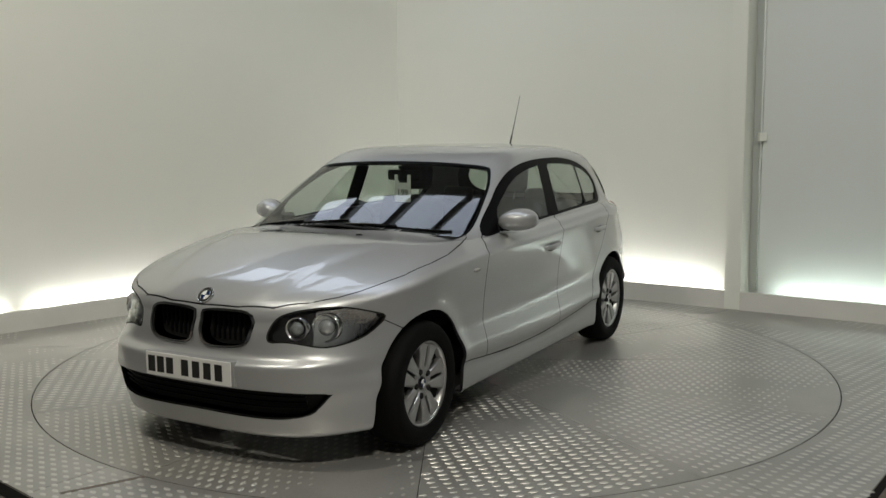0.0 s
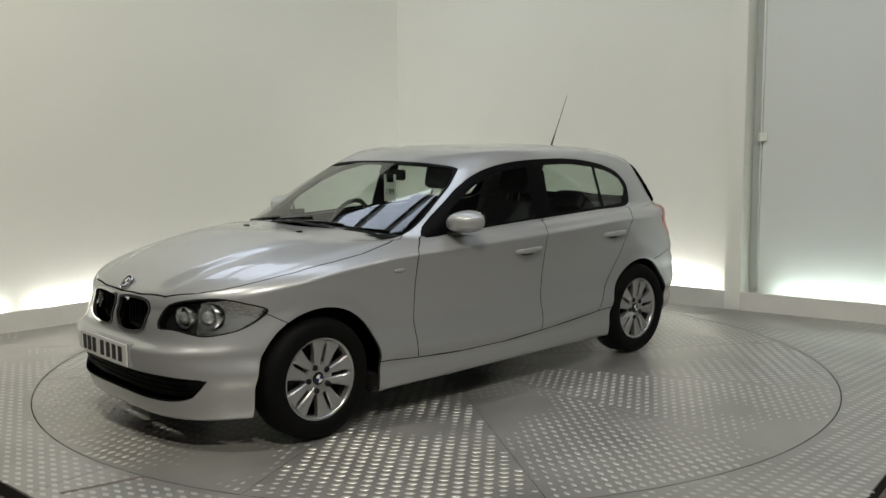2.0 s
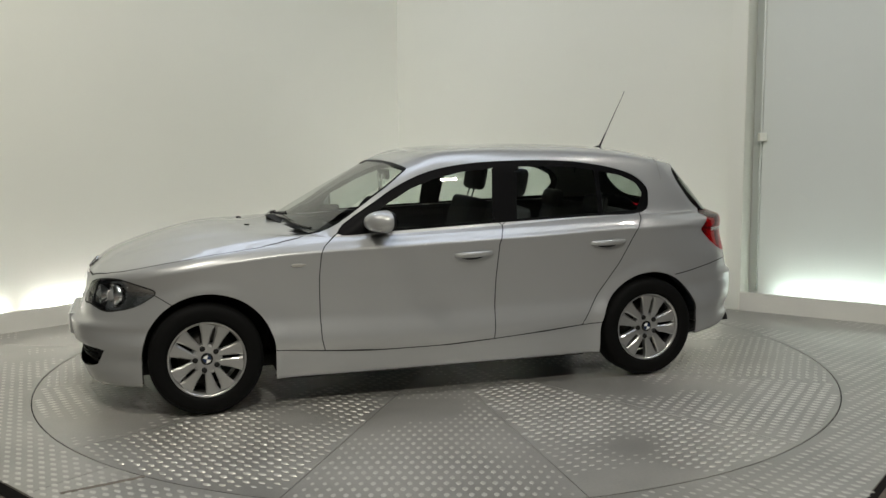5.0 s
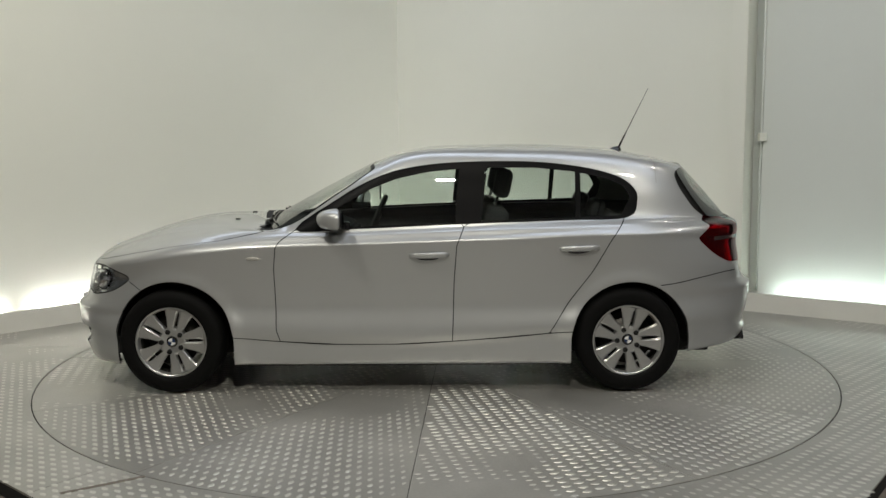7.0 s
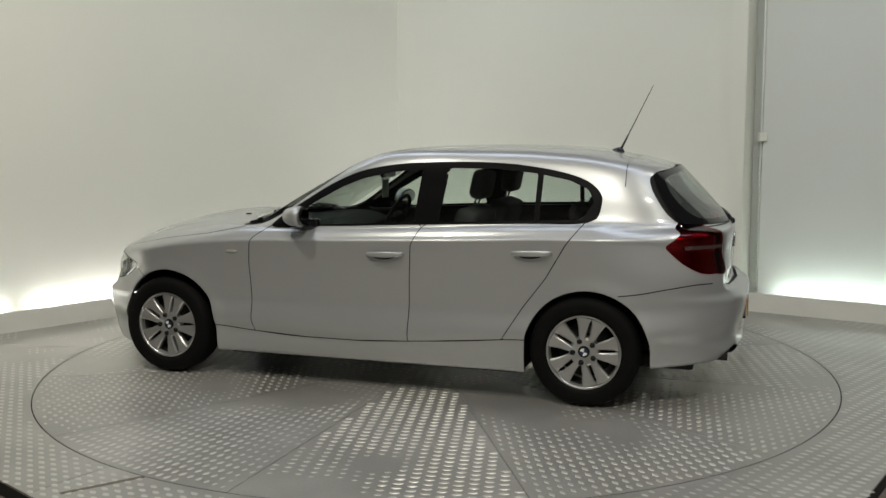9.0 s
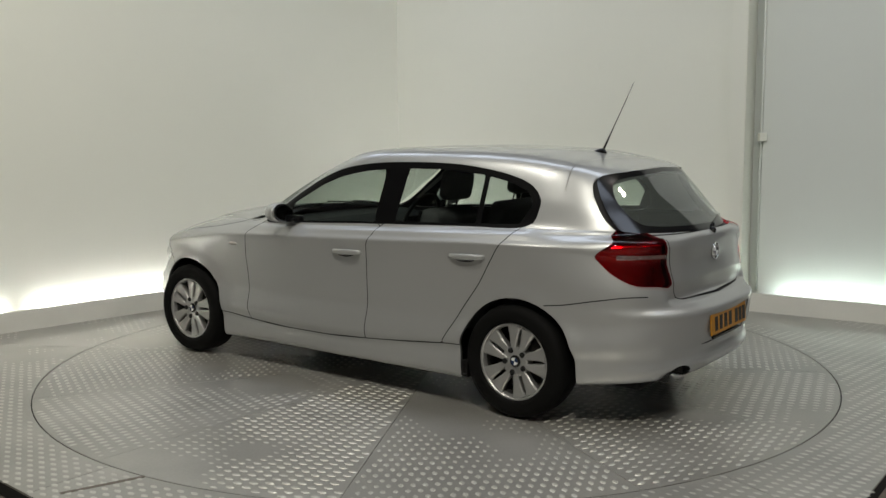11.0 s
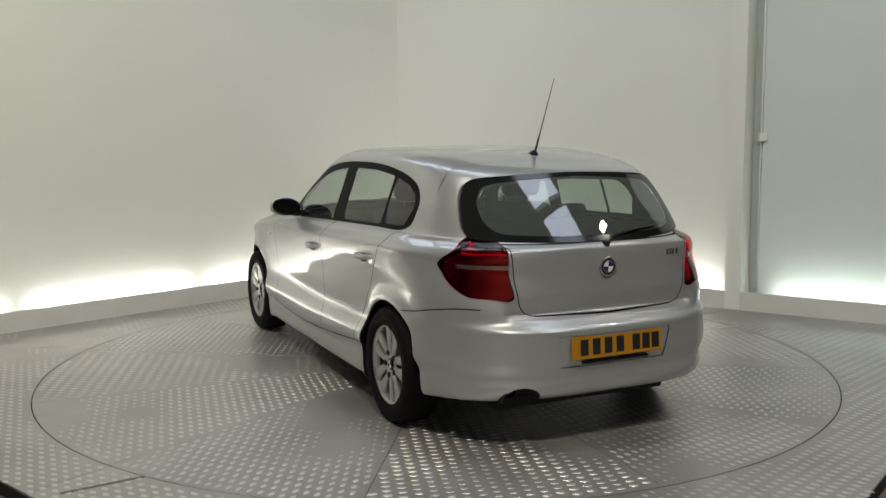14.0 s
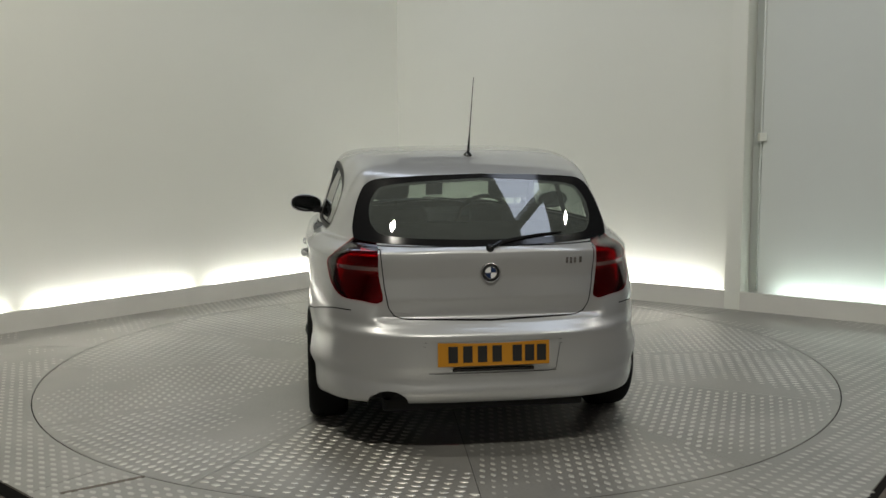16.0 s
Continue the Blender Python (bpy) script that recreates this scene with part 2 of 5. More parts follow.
light_tube(a, a + RIGHT_DIR * TUBE_L, RIGHT_N, TUBE_COOL, "cool white fluorescent batten behind the plinth board")

# conduit and its box in the nook beside the column
cb = CORNER + RIGHT_DIR * (COL_B + 0.078) + RIGHT_N * 0.205
bm = bmesh.new()
tube(bm, [cb + Vector((0, 0, PL_H)), cb + Vector((0, 0, WALL_H))], 0.011, seg=10)
conduit = obj("conduit", bm, WALL_COOL, smooth=True)
bm = bmesh.new()
q = cb - RIGHT_N * 0.02 + RIGHT_DIR * 0.012
box(bm, q.x - 0.03, q.x + 0.03, q.y - 0.03, q.y + 0.03, 1.42, 1.49, 0.006)
part("junction_box", bm, WALL, conduit, "small cream junction box")
tagged(conduit, "thin painted conduit running up beside the column", "conduit")

# the hall round the studio: floor, far walls (unseen, added), roof with its opening
bm = bmesh.new()
prism(bm, [(-14, -14), (14, -14), (14, 14), (-14, 14)], -0.30, -0.075)
structure(obj("floor", bm, CONCRETE), "dark worn concrete hall floor", "floor")
# the side walls take the shaded copy, so less light reaches the flanks
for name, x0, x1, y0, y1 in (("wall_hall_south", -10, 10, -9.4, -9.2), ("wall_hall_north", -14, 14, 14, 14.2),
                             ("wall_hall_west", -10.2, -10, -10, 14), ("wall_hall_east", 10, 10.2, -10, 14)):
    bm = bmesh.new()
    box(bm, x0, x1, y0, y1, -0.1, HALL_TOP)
    structure(obj(name, bm, SHADE_CLAD if name[-4:] in ("west", "east") else HALL), "plain grey hall cladding", "wall")
bm = bmesh.new()
for x0, x1, y0, y1 in ((-24, 24, -24, OPEN[2]), (-24, OPEN[0], OPEN[2], OPEN[3]), (OPEN[1], 24, OPEN[2], OPEN[3]), (-24, 24, OPEN[3], 24)):
    box(bm, x0, x1, y0, y1, HALL_TOP, HALL_TOP + 0.15, 0, ROOF)
structure(obj("ceiling", bm, ROOF_DARK), "dark hall roof with a long rooflight", "ceiling")
for k in range(1, BAYS):
    bm = bmesh.new()
    x = OPEN[0] + k * BAY
    box(bm, x - 0.10, x + 0.10, OPEN[2], OPEN[3], HALL_TOP - 0.14, HALL_TOP + 0.09, 0, ROOF)
    structure(obj("rooflight_beam", bm, ROOF_DARK), "dark steel beam across the rooflight", "beam")
# a housing for each beam, the added first one too
for eye, target, watts in FLOODS:
    m = look(eye, target)
    bm = bmesh.new()
    box(bm, -0.24, 0.24, -0.17, 0.17, 0.02, 0.14, 0.02, m)
    lamp = obj("high_bay_lamp", bm, ROOF_DARK)
    bm = bmesh.new()
    tube(bm, [m @ Vector((0, 0, 0.12)), Vector((eye[0], eye[1] - 0.1, HALL_TOP + 0.02))], 0.02)
    part("hanger", bm, ROOF_DARK, lamp)
    tagged(lamp, "dark high-bay lamp hung from the hall roof", "lamp", "high-bay lamps")

# ---- the steel platform and the turntable ----
RAD = 2.50
PLAT = [CORNER, CORNER + RIGHT_DIR * 5.6, Vector((1.72, -2.516, 0)), Vector((0.0, -4.02, 0)), Vector((-1.72, -2.352, 0)), Vector((-4.3, -0.06, 0))]


def inside(poly, x, y):
    odd, n = False, len(poly)
    for i in range(n):
        a, b = poly[i], poly[(i + 1) % n]
        if (a.y > y) != (b.y > y) and x < (b.x - a.x) * (y - a.y) / (b.y - a.y) + a.x:
            odd = not odd
    return odd


bm = bmesh.new()
NSEG = 160
outer = [(q.x, q.y) for q in PLAT]
prism(bm, outer, -0.07, -0.012)
platform = structure(obj("platform", bm, SEAM), "square steel plate platform round the turntable", "platform")


def thicken(bm, d):
    r = bmesh.ops.extrude_face_region(bm, geom=bm.faces[:])
    bmesh.ops.translate(bm, vec=(0, 0, -d), verts=[v for v in r["geom"] if isinstance(v, bmesh.types.BMVert)])
    bmesh.ops.recalc_face_normals(bm, faces=bm.faces[:])


turntable = new("turntable")
tagged(turntable, "round steel tread-plate turntable set in the platform", "turntable")
bm = bmesh.new()
bmesh.ops.create_circle(bm, cap_ends=True, segments=NSEG, radius=RAD)
bmesh.ops.translate(bm, vec=(0, 0, -0.0055), verts=bm.verts[:])
thicken(bm, 0.004)
part("base_disc", bm, SEAM, turntable)

PITCH, ROW = 0.053, 0.066
LOZ = [(-1, 0), (-0.55, 0.75), (0, 1), (0.55, 0.75), (1, 0), (0.55, -0.75), (0, -1), (-0.55, -0.75)]


def lozenge(vs, fs, x, y, a, h, ln=0.0240, wd=0.0130):
    c, s = math.cos(a), math.sin(a)
    b = len(vs)
    for k, hh in ((1.0, 0.0), (0.78, h * 0.8), (0.45, h)):
        for px, py in LOZ:
            px, py = px * ln * k, py * wd * k
            vs.append((x + c * px - s * py, y + s * px + c * py, hh))
    n = len(LOZ)
    for r in (0, n):
        for i in range(n):
            j = (i + 1) % n
            fs.append((b + r + i, b + r + j, b + r + n + j, b + r + n + i))
    fs.append(tuple(b + 2 * n + i for i in range(n)))


def stuff_mesh(name, vs, fs, mat, parent, label):
    me = bpy.data.meshes.new(name)
    me.from_pydata(vs, [], fs)
    me.materials.append(mat)
    ob = new(name, me)
    ob.parent = parent
    return tagged(ob, label, kind="stuff")


def tread_rows(turn, reach, keep, vs, fs, h):
    """Staggered lozenges in rows that run at the angle turn."""
    c, s = math.cos(turn), math.sin(turn)
    n, m = int(reach / PITCH) + 1, int(reach / ROW) + 1
    for j in range(-m, m + 1):
        for i in range(-n, n + 1):
            u, v = (i + 0.5 * (j % 2)) * PITCH, j * ROW
            x, y = c * u - s * v, s * u + c * v
            if keep(x, y):
                # patches of low or missing tread, for wear and for glints fading out
                worn = noise.noise((x * 1.1 + 3.7, y * 1.1 - 1.3, turn)) + 0.5 * noise.noise((x * 3.1, y * 3.1, 4.0 + turn))
                k = min(1.0, 0.72 + 1.9 * worn)
                if k > 0.16:
                    size = 0.55 + 0.45 * k
                    lozenge(vs, fs, x, y, turn + math.pi / 2, h * k * random.uniform(0.75, 1.1), 0.0240 * size, 0.0130 * size)


# twelve steel sectors, each with its tread along its own middle line
tv, tf = [], []
SECTORS = 12
for i in range(SECTORS):
    a0 = radians(27.5 + 30 * i)
    a1, mid = a0 + radians(30), a0 + radians(15)
    bm = bmesh.new()
    arc = [bm.verts.new(((RAD - 0.003) * math.cos(a0 + (a1 - a0) * q / 16 + (0.0008 if q == 0 else -0.0008 if q == 16 else 0)),
                         (RAD - 0.003) * math.sin(a0 + (a1 - a0) * q / 16 + (0.0008 if q == 0 else -0.0008 if q == 16 else 0)), 0)) for q in range(17)]
    hub = bm.verts.new((0.006 * math.cos(mid), 0.006 * math.sin(mid), 0))
    bm.faces.new([hub] + arc)
    thicken(bm, 0.005)
    part("steel_sheet", bm, STEEL, turntable)

    def on_sector(x, y):
        r = math.hypot(x, y)
        if not 0.06 < r < RAD - 0.03:
            return False
        a = (math.atan2(y, x) - mid + math.pi) % (2 * math.pi) - math.pi
        return abs(a) < radians(15) and r * math.sin(radians(15) - abs(a)) > 0.018

    tread_rows(mid + (math.pi / 2 if i % 2 else 0.0), RAD, on_sector, tv, tf, (0.0044, 0.0026, 0.0040, 0.0032)[i % 4])
stuff_mesh("tread", tv, tf, TREAD, turntable, "raised lozenge tread of the steel sheets")

# platform sheets outside the ring, running with the room
pv, pf = [], []
ring = RAD + 0.004
bm = bmesh.new()
inner = [(ring * math.cos(2 * math.pi * i / NSEG), ring * math.sin(2 * math.pi * i / NSEG)) for i in range(NSEG)]


def edge_hit(a):
    """Where the ray at angle a from the middle leaves the platform."""
    d = Vector((math.cos(a), math.sin(a), 0))
    best = 99
    for i in range(len(PLAT)):
        p, q = PLAT[i], PLAT[(i + 1) % len(PLAT)]
        e = q - p
        den = d.x * e.y - d.y * e.x
        if abs(den) > 1e-9:
            t = (p.x * e.y - p.y * e.x) / den
            s = (p.x * d.y - p.y * d.x) / den
            if t > 0 and -1e-6 <= s <= 1 + 1e-6:
                best = min(best, t)
    return d * best


ANG = sorted([2 * math.pi * i / NSEG for i in range(NSEG)] + [math.atan2(q.y, q.x) % (2 * math.pi) for q in PLAT])
seams = [radians(a) for a in (34, 91, 170, 233, 300, 340)]


def sector_sheet(a0, a1):
    bm = bmesh.new()
    lo, hi = [], []
    stops = [a0] + [a for a in ANG if a0 + 1e-3 < a < a1 - 1e-3] + [a1]
    for a in stops:
        d = Vector((math.cos(a), math.sin(a), 0))
        lo.append(bm.verts.new(d * ring))
        hi.append(bm.verts.new(edge_hit(a)))
    for i in range(len(stops) - 1):
        bm.faces.new((lo[i], hi[i], hi[i + 1], lo[i + 1]))
    thicken(bm, 0.010)
    return bm


ANG += [a + 2 * math.pi for a in ANG]
for i, a in enumerate(seams):
    b = seams[(i + 1) % len(seams)] + (2 * math.pi if i == len(seams) - 1 else 0)
    part("steel_sheet", sector_sheet(a + 0.0008, b - 0.0008), STEEL, platform)
tread_rows(radians(45), 5.6, lambda x, y: x * x + y * y > (RAD + 0.03) ** 2 and inside(PLAT, x, y), pv, pf, 0.0016)
stuff_mesh("tread", pv, pf, TREAD, platform, "raised lozenge tread of the steel sheets")

# a dirty joint runs from the ring to the platform's edge
bm = bmesh.new()
prism(bm, [(-1.300, -2.142), (-1.60, -2.335), (-1.612, -2.317), (-1.312, -2.124)], -0.004, 0.0022)
part("joint", bm, CONCRETE, platform, "dirty joint between two sheets")

# ---- the car: x forward, y to its left, z up; the origin on the ground between the axles ----
car = new("car")
tagged(car, "silver metallic five-door hatchback standing on the turntable", "car")


def bend(x, xs, ys):
    """Smooth curve through knots (xs rising)."""
    x, xs, ys = np.asarray(x, float), np.array(xs, float), np.array(ys, float)
    h = np.diff(xs)
    d = np.diff(ys) / h
    m = np.empty(len(xs))
    m[0], m[-1] = d[0], d[-1]
    for i in range(1, len(xs) - 1):
        m[i] = 0 if d[i - 1] * d[i] <= 0 else 2 * d[i - 1] * d[i] / (d[i - 1] + d[i])
    x = np.clip(x, xs[0], xs[-1])
    i = np.clip(np.searchsorted(xs, x) - 1, 0, len(xs) - 2)
    t = (x - xs[i]) / h[i]
    return ((2 * t ** 3 - 3 * t ** 2 + 1) * ys[i] + (t ** 3 - 2 * t ** 2 + t) * h[i] * m[i]
            + (-2 * t ** 3 + 3 * t ** 2) * ys[i + 1] + (t ** 3 - t ** 2) * h[i] * m[i + 1])


NF, NM, NR = 44, 70, 44


def even(v, k=1.55):
    """Angles from 0 to a right angle, closer at both ends."""
    return math.pi / 2 * v ** k / (v ** k + (1 - v) ** k)


def ring_curve(xf, xr, w, z, nf=2.6, nr=3.0, xa=1.1, xb=-1.3):
    """Half a plan outline from the nose (xf) round the side to the tail (xr); w and z are knots along x, or numbers."""
    ph = even(np.linspace(0, 1, NF, endpoint=False))
    fx = xa + (xf - xa) * np.cos(ph) ** (2 / nf)
    fs = np.sin(ph) ** (2 / nf)
    mx = np.linspace(xa, xb, NM)
    ph = even(np.linspace(1, 0, NR + 1)[1:])
    rx = xb + (xr - xb) * np.cos(ph) ** (2 / nr)
    rs = np.sin(ph) ** (2 / nr)
    x = np.concatenate([fx, mx, rx])
    s = np.concatenate([fs, np.ones(NM), rs])
    wide = bend(x, *w) if isinstance(w, tuple) else np.full(len(x), w)
    high = bend(x, *z) if isinstance(z, tuple) else np.full(len(x), z)
    return np.stack([x, wide * s, high], 1)


def side(k):
    """Body width along the car, scaled."""
    return ((-2.2, -1.8, -1.33, -0.5, 0.4, 1.33, 1.7, 2.1), tuple(v * k for v in (0.805, 0.838, 0.862, 0.872, 0.870, 0.854, 0.834, 0.80)))


def shoulder(k):
    """The same, drawn in towards the tail above the rear bumper."""
    return ((-2.2, -1.8, -1.33, -0.5, 0.4, 1.33, 1.7, 2.1), tuple(v * k for v in (0.655, 0.752, 0.846, 0.872, 0.870, 0.856, 0.826, 0.77)))


def haunch(k):
    """Halfway between the two, for the sloping rear haunch."""
    return (side(1)[0], tuple(k * (0.62 * a + 0.38 * b) for a, b in zip(side(1)[1], shoulder(1)[1])))


BODY = dict(nf=3.45, nr=3.6, xa=1.05, xb=-1.25)
UPPER = dict(nf=2.95, nr=4.6, xa=1.05, xb=-1.25)
RINGS = [
    (ring_curve(1.88, -2.02, side(0.90), ((-2.1, -1.6, -1, 1, 1.5, 2), (0.26, 0.22, 0.165, 0.165, 0.16, 0.14)), **BODY), 3),
    (ring_curve(1.96, -2.12, side(0.955), ((-2.2, -1.6, -1, 1, 1.5, 2), (0.265, 0.225, 0.17, 0.17, 0.165, 0.145)), **BODY), 4),
    (ring_curve(1.995, -2.162, side(0.972), ((-2.2, -1.6, -1, 1, 1.5, 2), (0.32, 0.29, 0.235, 0.235, 0.23, 0.215)), **BODY), 4),
    (ring_curve(2.02, -2.147, side(0.975), ((-2.2, -1.6, -1, 0, 1, 1.5, 2), (0.37, 0.36, 0.325, 0.275, 0.305, 0.31, 0.30)), **BODY), 4),
    (ring_curve(2.035, -2.165, side(1.0), ((-2.2, -1.6, -1, 0, 1, 1.5, 2), (0.45, 0.42, 0.395, 0.355, 0.385, 0.38, 0.38)), **BODY), 5),
    (ring_curve(2.05, -2.185, side(0.969), ((-2.2, -1.6, -1, 1, 1.5, 2.1), (0.56, 0.54, 0.51, 0.50, 0.455, 0.455)), **BODY), 4),
    (ring_curve(2.045, -2.185, side(0.973), ((-2.2, -1.6, -1, 1, 1.5, 2.1), (0.592, 0.595, 0.61, 0.57, 0.488, 0.49)), **BODY), 3),
    (ring_curve(1.995, -2.145, side(0.978), ((-2.2, -1.6, -1, 1, 1.5, 2.1), (0.622, 0.64, 0.68, 0.62, 0.535, 0.518)), **BODY), 5),
    (ring_curve(1.985, -2.100, haunch(0.990), ((-2.2, -1.6, -1, 0, 1, 1.5, 2.1), (0.66, 0.75, 0.79, 0.75, 0.70, 0.66, 0.61)), **UPPER), 14),
    (ring_curve(1.967, -2.085, shoulder(1.0045), ((-2.2, -1.6, -1.2, -0.6, 0.3, 0.7, 1.2, 1.6, 1.95), (0.808, 0.905, 0.905, 0.885, 0.858, 0.847, 0.815, 0.745, 0.67)), **UPPER), 2),
    (ring_curve(1.965, -2.085, shoulder(1.005), ((-2.2, -1.6, -1.2, -0.6, 0.3, 0.7, 1.2, 1.6, 1.95), (0.83, 0.925, 0.925, 0.905, 0.878, 0.867, 0.835, 0.765, 0.69)), **UPPER), 3),
    (ring_curve(1.935, -2.090, shoulder(0.982), ((-2.2, -1.6, -1.2, -0.6, 0.3, 0.7, 1.2, 1.6, 1.95), (0.955, 0.948, 0.945, 0.925, 0.898, 0.887, 0.86, 0.80, 0.735)), **UPPER), 6),
    (ring_curve(1.80, -2.058, ((-2.2, -1.6, -1.3, -0.5, 0.5, 1.2, 1.8), (0.64, 0.742, 0.805, 0.835, 0.825, 0.775, 0.68)),
                ((-2.2, -1.6, -1.2, -0.6, 0.3, 0.7, 1.2, 1.55, 1.8), (0.985, 0.985, 0.975, 0.955, 0.925, 0.917, 0.90, 0.865, 0.815)), nf=2.6, nr=3.3, xa=0.95, xb=-1.3), 12),
    (ring_curve(1.30, -2.040, ((-2.2, -1.6, -1.3, -0.5, 0.5, 0.9, 1.3), (0.635, 0.735, 0.78, 0.808, 0.80, 0.755, 0.66)),
                ((-2.2, -1.6, -1.2, -0.6, 0.3, 0.6, 0.9, 1.3), (0.995, 1.0, 0.99, 0.972, 0.94, 0.935, 0.945, 0.953)), nf=2.5, nr=3.2, xa=0.75, xb=-1.3), 8),
    (ring_curve(0.80, -2.022, ((-2.2, -1.6, -1.33, -0.9, -0.3, 0.4, 0.65, 1.0), (0.635, 0.715, 0.745, 0.77, 0.792, 0.790, 0.778, 0.73)),
                ((-2.2, -1.6, -1.2, -0.6, 0.0, 0.4, 0.65, 0.8), (1.005, 1.01, 1.008, 0.988, 0.967, 0.95, 0.958, 0.995)), nf=3.2, nr=3.3, xa=0.50, xb=-1.33), 8),
    (ring_curve(0.485, -1.895, ((-2.0, -1.6, -1.3, -0.9, -0.3, 0.4, 0.6), (0.605, 0.655, 0.682, 0.710, 0.730, 0.722, 0.69)),
                ((-1.9, -1.3, -0.4, 0.3, 0.5), (1.16, 1.17, 1.17, 1.165, 1.165)), nf=3.5, nr=3.2, xa=0.10, xb=-1.33), 8),
    (ring_curve(0.17, -1.775, ((-1.8, -1.3, -0.9, -0.3, 0.1, 0.3), (0.555, 0.612, 0.638, 0.655, 0.648, 0.61)),
                ((-1.8, -1.55, -1.2, -0.9, -0.4, -0.1, 0.17), (1.285, 1.305, 1.33, 1.348, 1.358, 1.345, 1.325)), nf=4.5, nr=3.5, xa=-0.28, xb=-1.30), 4),
    (ring_curve(0.06, -1.68, ((-1.8, -1.3, -0.9, -0.3, 0.1, 0.3), (0.50, 0.555, 0.575, 0.588, 0.58, 0.55)),
                ((-1.75, -1.5, -1.2, -0.9, -0.4, -0.1, 0.1), (1.317, 1.343, 1.368, 1.385, 1.392, 1.385, 1.365)), nf=4.0, nr=3.5, xa=-0.33, xb=-1.25), 6),
    (ring_curve(-0.15, -1.45, 0.30, ((-1.5, -1.2, -0.7, -0.15), (1.372, 1.398, 1.417, 1.408)), nf=2.4, nr=2.4, xa=-0.4, xb=-1.15), 6),
    (ring_curve(-0.30, -1.35, 0.0, ((-1.4, -1.2, -0.7, -0.3), (1.387, 1.403, 1.422, 1.416)), nf=2.4, nr=2.4, xa=-0.42, xb=-1.1), 0),
]


def loft(rings):
    """A surface that glides through the rings (centripetal)."""
    P = [r for r, _ in rings]
    P = [2 * P[0] - P[1]] + P + [2 * P[-1] - P[-2]]
    out = []
    for k in range(len(rings) - 1):
        p0, p1, p2, p3 = P[k:k + 4]
        d = [np.maximum(np.linalg.norm(b - a, axis=1, keepdims=True), 1e-4) ** 0.5 for a, b in ((p0, p1), (p1, p2), (p2, p3))]
        t1 = d[0]
        t2 = t1 + d[1]
        t3 = t2 + d[2]
        for j in range(rings[k][1]):
            t = t1 + (t2 - t1) * j / rings[k][1]
            a1 = (t1 - t) / t1 * p0 + t / t1 * p1
            a2 = (t2 - t) / (t2 - t1) * p1 + (t - t1) / (t2 - t1) * p2
            a3 = (t3 - t) / (t3 - t2) * p2 + (t - t2) / (t3 - t2) * p3
            b1 = (t2 - t) / t2 * a1 + t / t2 * a2
            b2 = (t3 - t) / (t3 - t1) * a2 + (t - t1) / (t3 - t1) * a3
            out.append((t2 - t) / (t2 - t1) * b1 + (t - t1) / (t2 - t1) * b2)
    out.append(P[-2])
    return np.array(out)


FA, RA, AR = (1.312, 0.312), (-1.345, 0.305), (0.352, 0.345)  # wheel arches and their radii
G = loft(RINGS)
G[:, :, 1] = np.maximum(G[:, :, 1], 0)
G[:, 0, 1] = G[:, -1, 1] = 0
for (cx, cz), r in zip((FA, RA), AR):
    # the arches flare a little
    rr = np.hypot(G[:, :, 0] - cx, np.maximum(G[:, :, 2] - cz, 0))
    G[:, :, 1] += np.where((G[:, :, 1] > 0.6) & (G[:, :, 2] < 0.9), 0.014 * np.exp(-((rr - r) / 0.05) ** 2), 0)
# the bonnet's raised middle
yc = bend(G[:, :, 0], (0.7, 1.3, 1.95), (0.60, 0.47, 0.30))
dome = np.clip((yc + 0.05 - G[:, :, 1]) / 0.09, 0, 1)
dome = dome * dome * (3 - 2 * dome) * np.clip((G[:, :, 2] - 0.74) / 0.06, 0, 1) * np.clip((G[:, :, 0] - 1.05) / 0.3, 0, 1)
G[:, :, 2] += 0.011 * dome
# a fuller crown on the bonnet, lower towards its sides
lift = bend(G[:, :, 0], (0.85, 1.4, 1.92), (0.0, 1.0, 0.0)) * np.clip((G[:, :, 2] - 0.74) / 0.08, 0, 1)
G[:, :, 2] += 0.014 * lift * np.clip(1 - (G[:, :, 1] / 0.48) ** 2, -0.8, 1)
# a fuller roof
G[:, :, 2] += 0.012 * bend(G[:, :, 0], (-1.5, -1.2, -0.3, 0.1), (0.0, 1.0, 1.0, 0.0)) * np.clip((G[:, :, 2] - 1.30) / 0.08, 0, 1)
# the fold low on the tailgate
fold = np.clip((0.742 - G[:, :, 2]) / 0.09, 0, 1) * np.clip((G[:, :, 2] - 0.640) / 0.012, 0, 1) * np.clip((0.55 - G[:, :, 1]) / 0.05, 0, 1)
G[:, :, 0] += np.where(G[:, :, 0] < -1.9, 0.034 * fold, 0)
LV, CO = G.shape[:2]
du = np.empty_like(G)
du[:, 1:-1] = G[:, 2:] - G[:, :-2]
du[:, 0], du[:, -1] = G[:, 1] - G[:, 0], G[:, -1] - G[:, -2]
dv = np.empty_like(G)
dv[1:-1] = G[2:] - G[:-2]
dv[0], dv[-1] = G[1] - G[0], G[-1] - G[-2]
NRM = np.cross(dv, du)
NRM[:, 0, 1] = NRM[:, -1, 1] = 0
NRM[-1, :, 1] = 0
NRM /= np.maximum(np.linalg.norm(NRM, axis=2, keepdims=True), 1e-9)
if NRM[LV // 2, CO // 2, 1] < 0:
    NRM = -NRM
plan = np.linalg.norm(np.diff(G[:, :, :2], axis=1), axis=2)
SF = np.concatenate([np.zeros((LV, 1)), np.cumsum(plan, 1)], 1)  # way round from the nose
SR = SF[:, -1:] - SF  # way round from the tail
